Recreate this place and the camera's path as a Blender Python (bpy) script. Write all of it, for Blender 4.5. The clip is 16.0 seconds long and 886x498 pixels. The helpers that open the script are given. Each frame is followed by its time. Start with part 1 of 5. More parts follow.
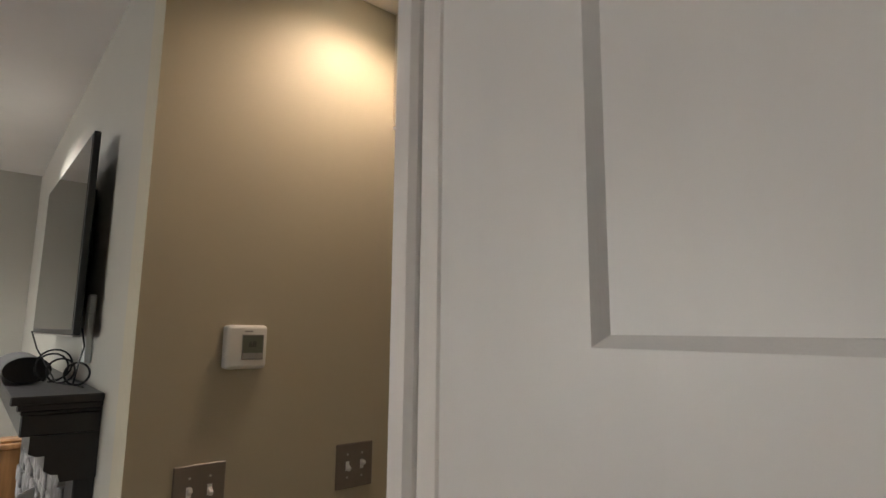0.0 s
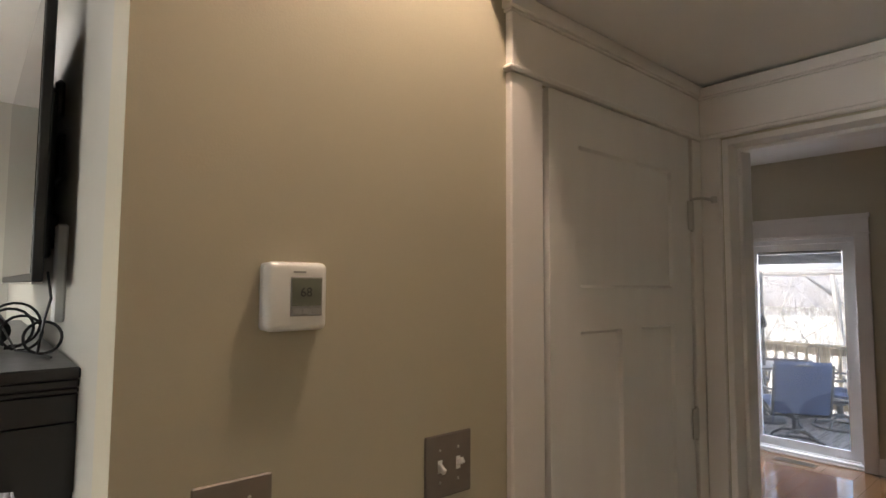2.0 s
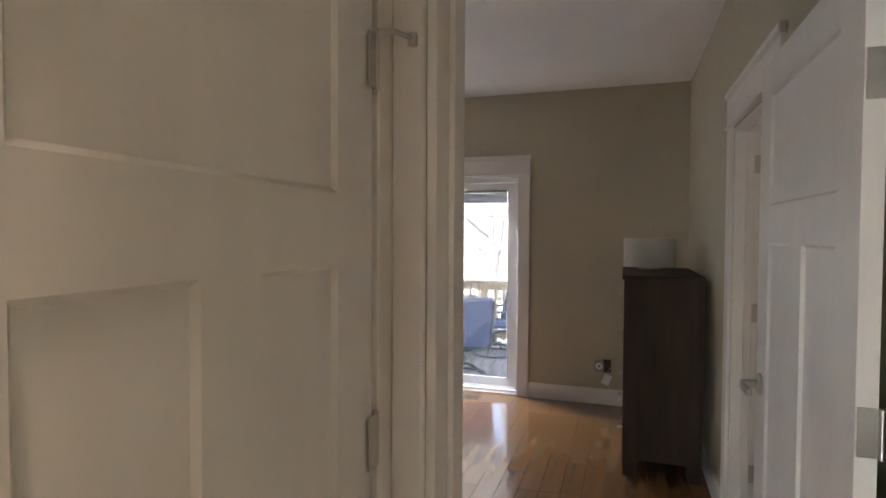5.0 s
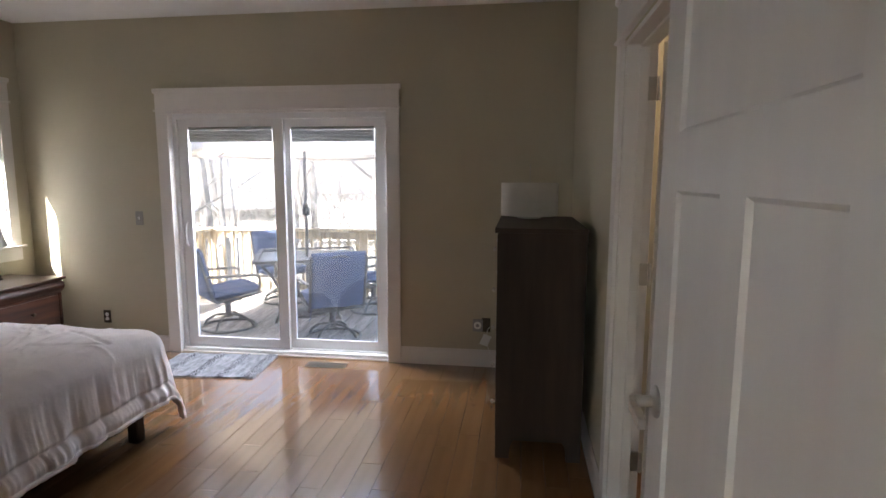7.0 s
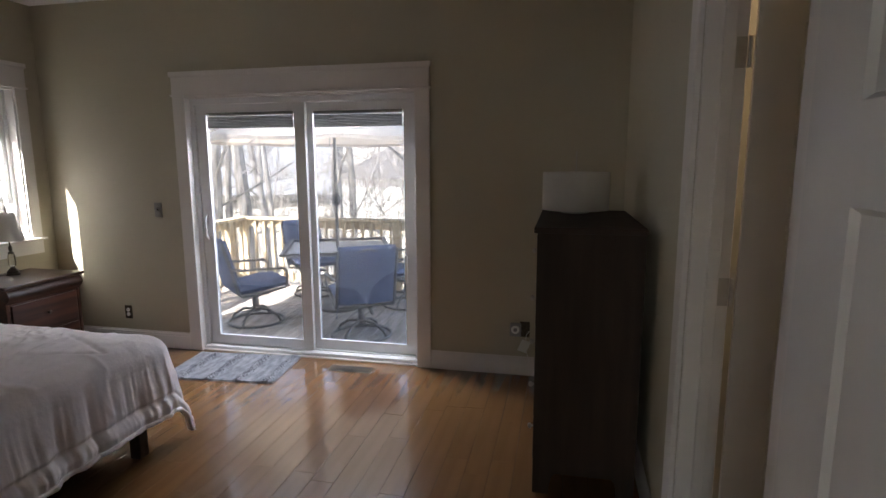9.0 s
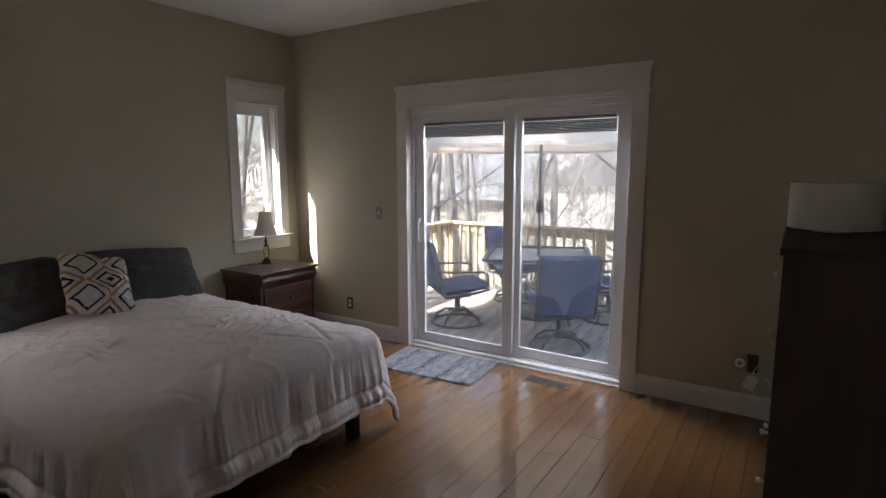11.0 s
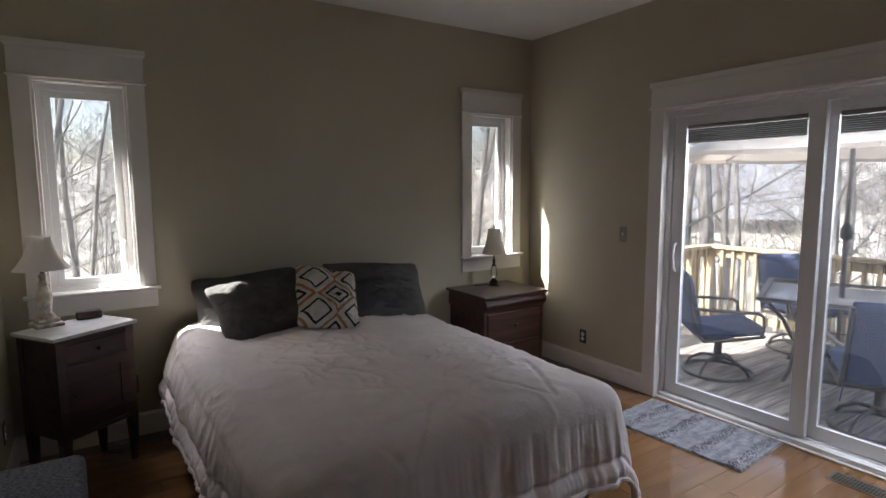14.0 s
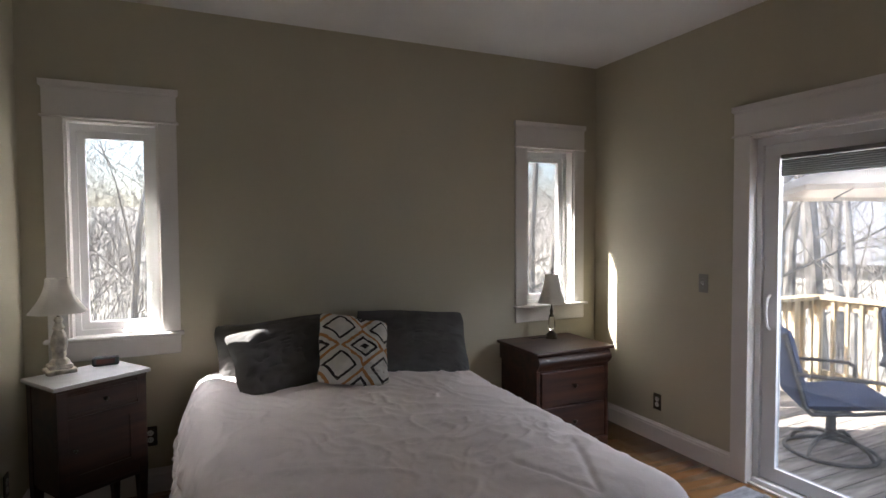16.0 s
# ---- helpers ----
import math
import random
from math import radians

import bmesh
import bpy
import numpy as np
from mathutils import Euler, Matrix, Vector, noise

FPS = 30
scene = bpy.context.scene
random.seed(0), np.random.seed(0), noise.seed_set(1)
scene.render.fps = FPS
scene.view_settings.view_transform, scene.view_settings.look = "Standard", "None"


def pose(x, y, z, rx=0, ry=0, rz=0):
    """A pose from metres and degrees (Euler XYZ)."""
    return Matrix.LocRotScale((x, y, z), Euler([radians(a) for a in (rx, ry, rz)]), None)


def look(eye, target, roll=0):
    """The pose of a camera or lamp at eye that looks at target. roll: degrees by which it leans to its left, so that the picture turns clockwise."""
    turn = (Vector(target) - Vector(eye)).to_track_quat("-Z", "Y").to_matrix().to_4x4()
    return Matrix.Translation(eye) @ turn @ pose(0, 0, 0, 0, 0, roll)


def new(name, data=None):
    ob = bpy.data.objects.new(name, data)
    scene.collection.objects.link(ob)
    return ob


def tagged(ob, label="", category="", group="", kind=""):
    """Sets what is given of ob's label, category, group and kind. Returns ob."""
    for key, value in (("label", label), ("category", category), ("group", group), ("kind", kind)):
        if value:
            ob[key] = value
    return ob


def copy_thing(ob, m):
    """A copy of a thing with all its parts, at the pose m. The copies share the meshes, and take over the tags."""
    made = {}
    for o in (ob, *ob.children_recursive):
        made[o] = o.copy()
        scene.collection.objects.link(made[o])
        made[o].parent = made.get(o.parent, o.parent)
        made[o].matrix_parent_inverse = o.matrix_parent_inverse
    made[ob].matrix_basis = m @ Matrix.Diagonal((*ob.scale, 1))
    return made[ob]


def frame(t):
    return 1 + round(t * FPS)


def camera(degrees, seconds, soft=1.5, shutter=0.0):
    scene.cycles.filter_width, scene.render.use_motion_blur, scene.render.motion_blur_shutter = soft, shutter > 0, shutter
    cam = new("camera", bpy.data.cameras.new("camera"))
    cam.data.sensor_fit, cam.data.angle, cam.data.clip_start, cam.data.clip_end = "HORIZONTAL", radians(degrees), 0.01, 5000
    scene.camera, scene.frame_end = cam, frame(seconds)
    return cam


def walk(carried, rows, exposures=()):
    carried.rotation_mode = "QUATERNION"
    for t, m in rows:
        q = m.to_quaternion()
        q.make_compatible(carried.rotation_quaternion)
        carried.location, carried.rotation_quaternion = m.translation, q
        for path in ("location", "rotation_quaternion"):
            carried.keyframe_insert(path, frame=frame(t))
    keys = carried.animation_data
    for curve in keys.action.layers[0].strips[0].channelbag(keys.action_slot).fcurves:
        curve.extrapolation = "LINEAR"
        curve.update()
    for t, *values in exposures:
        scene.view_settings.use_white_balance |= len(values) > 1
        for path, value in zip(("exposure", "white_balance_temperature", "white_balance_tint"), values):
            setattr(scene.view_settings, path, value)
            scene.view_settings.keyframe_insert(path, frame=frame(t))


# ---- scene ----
cam = camera(77.8, 16.0)
PATH = [
    (0, (-0.048, 0.004, 1.603), (1.238, 1.507, 1.899), 0.6),
    (0.5, (-0.026, 0.118, 1.587), (1.142, 1.72, 1.846), 0.4),
    (1, (0.0, 0.27, 1.584), (1.143, 1.898, 1.799), 0.3),
    (1.5, (0.036, 0.41, 1.588), (1.203, 2.026, 1.751), 0.2),
    (2, (0.095, 0.551, 1.577), (1.386, 2.073, 1.712), 0.3),
    (2.5, (0.17, 0.663, 1.559), (1.637, 2.018, 1.671), 0.3),
    (3, (0.302, 0.744, 1.546), (1.879, 1.971, 1.613), 0.3),
    (3.5, (0.457, 0.806, 1.538), (2.141, 1.884, 1.592), 0.1),
    (4, (0.622, 0.858, 1.526), (2.401, 1.77, 1.542), 0.3),
    (4.5, (0.792, 0.914, 1.528), (2.639, 1.681, 1.506), 0.4),
    (5, (0.949, 0.95, 1.516), (2.847, 1.578, 1.458), 0.3),
    (5.2, (1.018, 0.952, 1.506), (2.932, 1.527, 1.42), 0.3),
    (7.5, (1.868, 0.823, 1.519), (3.833, 1.07, 1.243), 0.1),
    (8, (1.998, 0.823, 1.522), (3.961, 1.076, 1.229), -0.0),
    (10.5, (2.172, 0.895, 1.563), (3.921, 1.808, 1.273), -0.1),
    (11, (2.189, 0.917, 1.548), (3.851, 1.992, 1.261), -0.1),
    (11.5, (2.214, 0.989, 1.537), (3.784, 2.196, 1.256), -0.2),
    (12, (2.273, 1.085, 1.533), (3.748, 2.408, 1.257), -0.1),
    (12.5, (2.346, 1.183, 1.534), (3.72, 2.611, 1.268), -0.1),
    (13, (2.42, 1.26, 1.534), (3.708, 2.768, 1.277), -0.1),
    (13.5, (2.511, 1.309, 1.536), (3.708, 2.892, 1.289), -0.2),
    (14, (2.619, 1.33, 1.533), (3.696, 3.0, 1.305), -0.3),
    (14.5, (2.716, 1.331, 1.531), (3.665, 3.079, 1.326), -0.3),
    (15, (2.806, 1.348, 1.532), (3.66, 3.148, 1.358), -0.2),
    (15.5, (2.925, 1.439, 1.529), (3.752, 3.256, 1.411), -0.2),
    (16, (3.034, 1.548, 1.525), (3.856, 3.37, 1.45), -0.3),
]
walk(cam, [(t, look(eye, target, roll)) for t, eye, target, roll in PATH],
     exposures=[(0.0, 3.2), (1.0, 3.45), (2.0, 3.82), (3.5, 4.2), (5.2, 4.5), (7.5, 4.05), (8.2, 3.75), (10.5, 3.3), (12.0, 3.1), (13.5, 3.08), (16.0, 3.42)])

# ---- light ----
SUN_WAY = Vector((1.0, -0.65, -1.20)).normalized()
sun = new("sun", bpy.data.lights.new("sun", "SUN"))
sun.data.energy, sun.data.angle, sun.data.color = 3.4, radians(0.55), (1.0, 0.975, 0.94)
sun.matrix_world = look((0, 0, 12), Vector((0, 0, 12)) + SUN_WAY)
world = bpy.data.worlds.new("world")
scene.world = world
world.use_nodes = True
wn = world.node_tree
sky = wn.nodes.new("ShaderNodeTexSky")
sky.sky_type, sky.sun_disc = "NISHITA", False
sky.sun_elevation = math.asin(-SUN_WAY.z)
sky.sun_rotation = math.atan2(-SUN_WAY.x, -SUN_WAY.y)
sky.air_density, sky.dust_density, sky.ozone_density = 1.0, 2.5, 1.0
wn.links.new(sky.outputs["Color"], wn.nodes["Background"].inputs["Color"])
wn.nodes["Background"].inputs["Strength"].default_value = 0.115


def area(name, m, w, h, power, colour):
    la = bpy.data.lights.new(name, "AREA")
    la.shape, la.size, la.size_y, la.energy, la.color = "RECTANGLE", w, h, power, colour
    ob = new(name, la)
    ob.matrix_world = m
    return ob


# fill lamp added in a made-up opening of the unseen west wall
area("living_fill_west", look((-4.56, 2.6, 1.55), (-1.0, 3.5, 2.9)), 2.4, 1.4, 2.0, (0.66, 0.80, 1.0))
# fill lamps added outside, above the heads of glazed door and windows, imitating skylight
area("door_fill", look((6.50, 2.60, 2.30), (4.0, 2.7, 0.65)), 1.7, 0.45, 9.5, (0.86, 0.90, 1.0))
area("window_a_fill", look((2.625, 5.62, 2.42), (2.75, 4.4, 0.9)), 0.5, 0.35, 2.0, (0.96, 0.93, 1.0))
area("window_b_fill", look((5.555, 5.62, 2.42), (5.0, 4.4, 0.9)), 0.5, 0.35, 0.03, (0.94, 0.92, 1.0))


def spot(name, x, y, z, power, colour, size=radians(120)):
    la = bpy.data.lights.new(name, "SPOT")
    la.energy, la.color, la.spot_size, la.spot_blend, la.shadow_soft_size = power, colour, size, 0.7, 0.05
    ob = new(name, la)
    ob.matrix_world = look((x, y, z), (x, y, 0))
    return ob


WARM = (1.0, 0.74, 0.56)
spot("hall_downlight", 0.74, 1.15, 2.585, 1.7, WARM, radians(150))
spot("living_spot", -0.14, 3.10, 2.585, 4.5, (1.0, 0.96, 0.92), radians(150))
# next two are unseen fill, added to brighten the folded door and living room
spot("living_spot", -0.40, -0.75, 2.585, 0.6, (0.97, 0.97, 1.0), radians(150))
spot("living_spot", -1.6, 3.4, 2.585, 7.0, (1.0, 0.96, 0.92), radians(150))


# ---- materials ----
def material(name, colour, rough=0.6, metal=0.0, spread=0.06, scale=6.0, bump=0.0, bump_scale=200.0, stretch=(1, 1, 1),
             spec=0.5, island=0.0, coat=0.0, second=None, mix_scale=2.0):
    """A surface with broad and fine variation of colour and gloss, and fine relief."""
    m = bpy.data.materials.new(name)
    m.use_nodes = True
    nt = m.node_tree
    nodes, links = nt.nodes, nt.links
    bsdf = nodes["Principled BSDF"]
    co = nodes.new("ShaderNodeTexCoord")
    mp = nodes.new("ShaderNodeMapping")
    mp.inputs["Scale"].default_value = stretch
    links.new(co.outputs["Object"], mp.inputs["Vector"])
    src = mp.outputs["Vector"]
    big = nodes.new("ShaderNodeTexNoise")
    big.inputs["Scale"].default_value, big.inputs["Detail"].default_value = scale, 6
    links.new(src, big.inputs["Vector"])
    fine = nodes.new("ShaderNodeTexNoise")
    fine.inputs["Scale"].default_value, fine.inputs["Detail"].default_value = bump_scale, 4
    links.new(src, fine.inputs["Vector"])
    base = nodes.new("ShaderNodeMixRGB")
    lo = [max(0.0, c * (1 - spread * 2.2)) for c in colour]
    hi = [min(1.0, c * (1 + spread * 2.2)) for c in (second or colour)]
    base.inputs["Color1"].default_value, base.inputs["Color2"].default_value = (*lo, 1), (*hi, 1)
    ramp = nodes.new("ShaderNodeMapRange")
    ramp.inputs["From Min"].default_value, ramp.inputs["From Max"].default_value = 0.3, 0.7
    links.new(big.outputs["Fac"], ramp.inputs["Value"])
    links.new(ramp.outputs["Result"], base.inputs["Fac"])
    out = base.outputs["Color"]
    if island:
        info = nodes.new("ShaderNodeObjectInfo")
        geo = nodes.new("ShaderNodeNewGeometry")
        add = nodes.new("ShaderNodeMath")
        add.operation = "ADD"
        links.new(info.outputs["Random"], add.inputs[0])
        links.new(geo.outputs["Random Per Island"], add.inputs[1])
        frac = nodes.new("ShaderNodeMath")
        frac.operation = "FRACT"
        links.new(add.outputs[0], frac.inputs[0])
        hsv = nodes.new("ShaderNodeHueSaturation")
        vr = nodes.new("ShaderNodeMapRange")
        vr.inputs["To Min"].default_value, vr.inputs["To Max"].default_value = 1 - island, 1 + island
        links.new(frac.outputs[0], vr.inputs["Value"])
        links.new(vr.outputs["Result"], hsv.inputs["Value"])
        links.new(out, hsv.inputs["Color"])
        out = hsv.outputs["Color"]
    links.new(out, bsdf.inputs["Base Color"])
    rr = nodes.new("ShaderNodeMapRange")
    rr.inputs["To Min"].default_value, rr.inputs["To Max"].default_value = max(0.02, rough * 0.85), min(1.0, rough * 1.15)
    links.new(fine.outputs["Fac"], rr.inputs["Value"])
    links.new(rr.outputs["Result"], bsdf.inputs["Roughness"])
    bsdf.inputs["Metallic"].default_value = metal
    bsdf.inputs["Specular IOR Level"].default_value = spec
    if coat:
        bsdf.inputs["Coat Weight"].default_value = coat
        bsdf.inputs["Coat Roughness"].default_value = 0.07
    if bump:
        b = nodes.new("ShaderNodeBump")
        b.inputs["Strength"].default_value, b.inputs["Distance"].default_value = bump, 0.004
        links.new(fine.outputs["Fac"], b.inputs["Height"])
        links.new(b.outputs["Normal"], bsdf.inputs["Normal"])
    return m


def glow(name, colour, strength):
    m = bpy.data.materials.new(name)
    m.use_nodes = True
    b = m.node_tree.nodes["Principled BSDF"]
    b.inputs["Base Color"].default_value = (*colour, 1)
    b.inputs["Emission Color"].default_value = (*colour, 1)
    b.inputs["Emission Strength"].default_value = strength
    return m


def glass_material(name, tint=(1, 1, 1), rough=0.0):
    m = bpy.data.materials.new(name)
    m.use_nodes = True
    b = m.node_tree.nodes["Principled BSDF"]
    b.inputs["Base Color"].default_value = (*tint, 1)
    b.inputs["Transmission Weight"].default_value = 1.0
    b.inputs["Roughness"].default_value = rough
    b.inputs["IOR"].default_value = 1.45
    return m


def wood_grain(name, dark, light, rough=0.3, axis=0, grain=1.0, coat=0.0, island=0.12, spec=0.5, spread=0.12):
    """Wood with long grain along one axis, streaks and board-to-board variation."""
    st = [9.0, 9.0, 9.0]
    st[axis] = 0.7
    m = material(name, dark, rough, 0, spread, 2.2 * grain, 0.08, 26.0, tuple(st), spec, island, coat, second=light)
    return m


M_WALL = material("paint_wall", (0.520, 0.475, 0.358), 0.62, spread=0.02, scale=1.2, bump=0.10, bump_scale=260)
M_WALL_LIVING = material("paint_wall_living", (0.47, 0.455, 0.40), 0.6, spread=0.02, scale=1.2, bump=0.10, bump_scale=260)
M_CEIL = material("paint_ceiling", (0.83, 0.82, 0.81), 0.8, spread=0.02, scale=1.5, bump=0.12, bump_scale=180)
M_TRIM = material("paint_trim", (0.80, 0.765, 0.735), 0.34, spread=0.015, scale=2.0, bump=0.03, bump_scale=90)
M_DOOR = material("paint_door", (0.74, 0.72, 0.70), 0.38, spread=0.015, scale=2.0, bump=0.06, bump_scale=120, stretch=(6, 6, 1))
M_VINYL = material("vinyl_white", (0.82, 0.82, 0.82), 0.3, spread=0.01, scale=3.0)
# pane colour is darkened to dim the bright view outdoors
M_GLASS = glass_material("glass", (0.44, 0.445, 0.465))


def add_glare_veil(m, share):
    """A faint pale film mixed into a pane, imitating the veiling glare of daylight."""
    nodes, links = m.node_tree.nodes, m.node_tree.links
    film, mx = nodes.new("ShaderNodeBsdfTranslucent"), nodes.new("ShaderNodeMixShader")
    film.inputs["Color"].default_value = (0.90, 0.90, 0.94, 1)
    veil_noise = nodes.new("ShaderNodeTexNoise")
    veil_noise.inputs["Scale"].default_value = 3.0
    amount = nodes.new("ShaderNodeMapRange")
    amount.inputs["To Min"].default_value, amount.inputs["To Max"].default_value = share * 0.6, share * 1.4
    co = nodes.new("ShaderNodeTexCoord")
    links.new(co.outputs["Object"], veil_noise.inputs["Vector"])
    links.new(veil_noise.outputs["Fac"], amount.inputs["Value"])
    links.new(amount.outputs["Result"], mx.inputs["Fac"])
    links.new(nodes["Principled BSDF"].outputs[0], mx.inputs[1])
    links.new(film.outputs[0], mx.inputs[2])
    links.new(mx.outputs[0], nodes["Material Output"].inputs["Surface"])


add_glare_veil(M_GLASS, 0.017)
M_WINDOW_GLASS = glass_material("window_glass", (0.355, 0.36, 0.375))
add_glare_veil(M_WINDOW_GLASS, 0.004)
M_FLOOR = wood_grain("oak_plank", (0.200, 0.096, 0.038), (0.228, 0.115, 0.047), 0.17, 0, 0.7, 1.0, 0.10, 0.5, 0.03)
M_SUBFLOOR = material("floor_seam", (0.17, 0.085, 0.04), 0.8)
M_NICKEL = material("brushed_nickel", (0.56, 0.54, 0.51), 0.30, 1.0, spread=0.03, scale=20)
M_PLATE = material("bronze_plate", (0.235, 0.20, 0.175), 0.42, 0.3, spread=0.03, scale=20)
M_WHITE_PLASTIC = material("white_plastic", (0.85, 0.85, 0.83), 0.35, spread=0.01)
M_GREY_PLASTIC = material("grey_plastic", (0.34, 0.34, 0.34), 0.4, spread=0.02)
M_LCD = material("lcd", (0.16, 0.175, 0.14), 0.2, spread=0.02)
M_DARK_TEXT = material("dark_ink", (0.03, 0.035, 0.03), 0.5)
M_BLACK = material("black_plastic", (0.012, 0.012, 0.013), 0.4, spread=0.05)
M_SCREEN = material("screen", (0.012, 0.012, 0.013), 0.035, spread=0.02)
M_MANTEL = material("mantel_paint", (0.022, 0.020, 0.020), 0.32, spread=0.06, scale=8, bump=0.05, bump_scale=60)
M_MAHOGANY = wood_grain("mahogany", (0.026, 0.010, 0.006), (0.060, 0.022, 0.012), 0.36, 0, 1.0, 0.1, 0.06, 0.4)
M_ESPRESSO = material("espresso", (0.056, 0.037, 0.028), 0.55, spread=0.10, scale=3, bump=0.04, bump_scale=40, stretch=(5, 5, 0.6), spec=0.18)
M_OAK = wood_grain("honey_oak", (0.30, 0.14, 0.05), (0.48, 0.25, 0.10), 0.4, 2, 1.2, 0.0, 0.05)
M_MARBLE = material("marble", (0.72, 0.72, 0.74), 0.22, spread=0.06, scale=5, second=(0.80, 0.80, 0.80))
M_COTTON = material("white_cotton", (0.86, 0.835, 0.82), 0.9, spread=0.02, scale=8, bump=0.22, bump_scale=420, spec=0.2)
M_QUILT = material("quilt_cotton", (0.95, 0.88, 0.875), 0.9, spread=0.015, scale=8, bump=0.35, bump_scale=55, spec=0.2)
M_CHARCOAL = material("charcoal_cotton", (0.110, 0.106, 0.103), 0.95, spread=0.08, scale=9, bump=0.3, bump_scale=420, spec=0.2)
M_SHADE = material("lampshade_fabric", (0.74, 0.71, 0.66), 0.85, spread=0.03, bump=0.2, bump_scale=300)
M_STONE_CAST = material("antiqued_cream", (0.55, 0.49, 0.40), 0.6, spread=0.18, scale=26, second=(0.66, 0.61, 0.53), bump=0.3, bump_scale=80)
M_BRONZE = material("dark_bronze", (0.075, 0.062, 0.05), 0.38, 0.8, spread=0.12, scale=20)
M_CRYSTAL = glass_material("crystal")
M_TWEED = material("grey_tweed", (0.13, 0.135, 0.145), 0.95, spread=0.45, scale=70, bump=0.9, bump_scale=110, stretch=(1, 3, 1), spec=0.2)
M_RUG = material("grey_rug", (0.20, 0.205, 0.235), 1.0, spread=0.10, scale=9, bump=0.5, bump_scale=90, stretch=(1, 3, 1), spec=0.1, second=(0.27, 0.275, 0.30))
M_VENT = material("register_metal", (0.20, 0.165, 0.12), 0.4, 0.6, spread=0.05)
M_DECK = wood_grain("weathered_deck", (0.20, 0.175, 0.15), (0.42, 0.38, 0.335), 0.85, 0, 1.4, 0.0, 0.16, 0.25)
M_PINE = wood_grain("treated_pine", (0.40, 0.31, 0.19), (0.58, 0.48, 0.32), 0.7, 2, 1.2, 0.0, 0.10, 0.3)
M_FRAME_METAL = material("patio_metal", (0.15, 0.14, 0.128), 0.45, 0.3, spread=0.12, scale=25)
M_BLUE = material("blue_sling", (0.10, 0.128, 0.215), 0.85, spread=0.06, scale=12, bump=0.0, bump_scale=260, spec=0.3)
M_CANVAS = material("umbrella_canvas", (0.56, 0.49, 0.40), 0.9, spread=0.04, scale=7, bump=0.2, bump_scale=260)


def let_light_through(m, share):
    """Cloth that passes part of the light that falls on its other side."""
    nodes, links = m.node_tree.nodes, m.node_tree.links
    bsdf, out = nodes["Principled BSDF"], nodes["Material Output"]
    tr, mx = nodes.new("ShaderNodeBsdfTranslucent"), nodes.new("ShaderNodeMixShader")
    links.new(bsdf.inputs["Base Color"].links[0].from_socket, tr.inputs["Color"])
    mx.inputs["Fac"].default_value = share
    links.new(bsdf.outputs[0], mx.inputs[1])
    links.new(tr.outputs[0], mx.inputs[2])
    links.new(mx.outputs[0], out.inputs["Surface"])


let_light_through(M_CANVAS, 0.22)
let_light_through(M_SHADE, 0.35)
M_SLAT = material("blind_slat", (0.24, 0.24, 0.23), 0.5, spread=0.04)
M_TILE = material("table_top", (0.46, 0.46, 0.46), 0.25, spread=0.1, scale=14)


# ---- building helpers ----
def cuboid(bm, x0, x1, y0, y1, z0, z1, bevel=0.0, seg=1):
    """A box between two corners, its edges rounded by bevel."""
    r = bmesh.ops.create_cube(bm, size=1.0)
    vs = r["verts"]
    for v in vs:
        v.co = Vector(((x0 + x1) / 2 + v.co.x * (x1 - x0), (y0 + y1) / 2 + v.co.y * (y1 - y0), (z0 + z1) / 2 + v.co.z * (z1 - z0)))
    if bevel:
        es = list({e for v in vs for e in v.link_edges})
        bmesh.ops.bevel(bm, geom=es, offset=bevel, segments=seg, profile=0.5, affect="EDGES")
    return bm


def box(x0, x1, y0, y1, z0, z1, bevel=0.0, seg=1):
    return cuboid(bmesh.new(), x0, x1, y0, y1, z0, z1, bevel, seg)


def lathe(profile, seg=24, bm=None, centre=(0, 0), wobble=None):
    """A turned body: profile is (radius, height) from the bottom up; wobble(angle) scales the radius."""
    bm = bm or bmesh.new()
    rings = []
    for r, z in profile:
        ring = []
        for i in range(seg):
            a = 2 * math.pi * i / seg
            k = r * (wobble(a) if wobble else 1)
            ring.append(bm.verts.new((centre[0] + k * math.cos(a), centre[1] + k * math.sin(a), z)))
        rings.append(ring)
    for lo, hi in zip(rings, rings[1:]):
        for i in range(seg):
            bm.faces.new((lo[i], lo[(i + 1) % seg], hi[(i + 1) % seg], hi[i]))
    if profile[0][0] > 1e-4:
        bm.faces.new(list(reversed(rings[0])))
    if profile[-1][0] > 1e-4:
        bm.faces.new(rings[-1])
    return bm


def tube(points, radius, seg=8, bm=None, radii=None):
    """A round bar along points, capped at both ends."""
    bm = bm or bmesh.new()
    pts = [Vector(p) for p in points]
    rings = []
    side = None
    for i, p in enumerate(pts):
        d = (pts[min(i + 1, len(pts) - 1)] - pts[max(i - 1, 0)]).normalized()
        if side is None:
            side = d.cross(Vector((0, 0, 1)) if abs(d.z) < 0.9 else Vector((1, 0, 0))).normalized()
        side = (side - d * side.dot(d)).normalized()
        up = d.cross(side)
        r = radii[i] if radii else radius
        rings.append([bm.verts.new(p + side * r * math.cos(2 * math.pi * k / seg) + up * r * math.sin(2 * math.pi * k / seg)) for k in range(seg)])
    for lo, hi in zip(rings, rings[1:]):
        for k in range(seg):
            bm.faces.new((lo[k], lo[(k + 1) % seg], hi[(k + 1) % seg], hi[k]))
    bm.faces.new(list(reversed(rings[0])))
    bm.faces.new(rings[-1])
    return bm


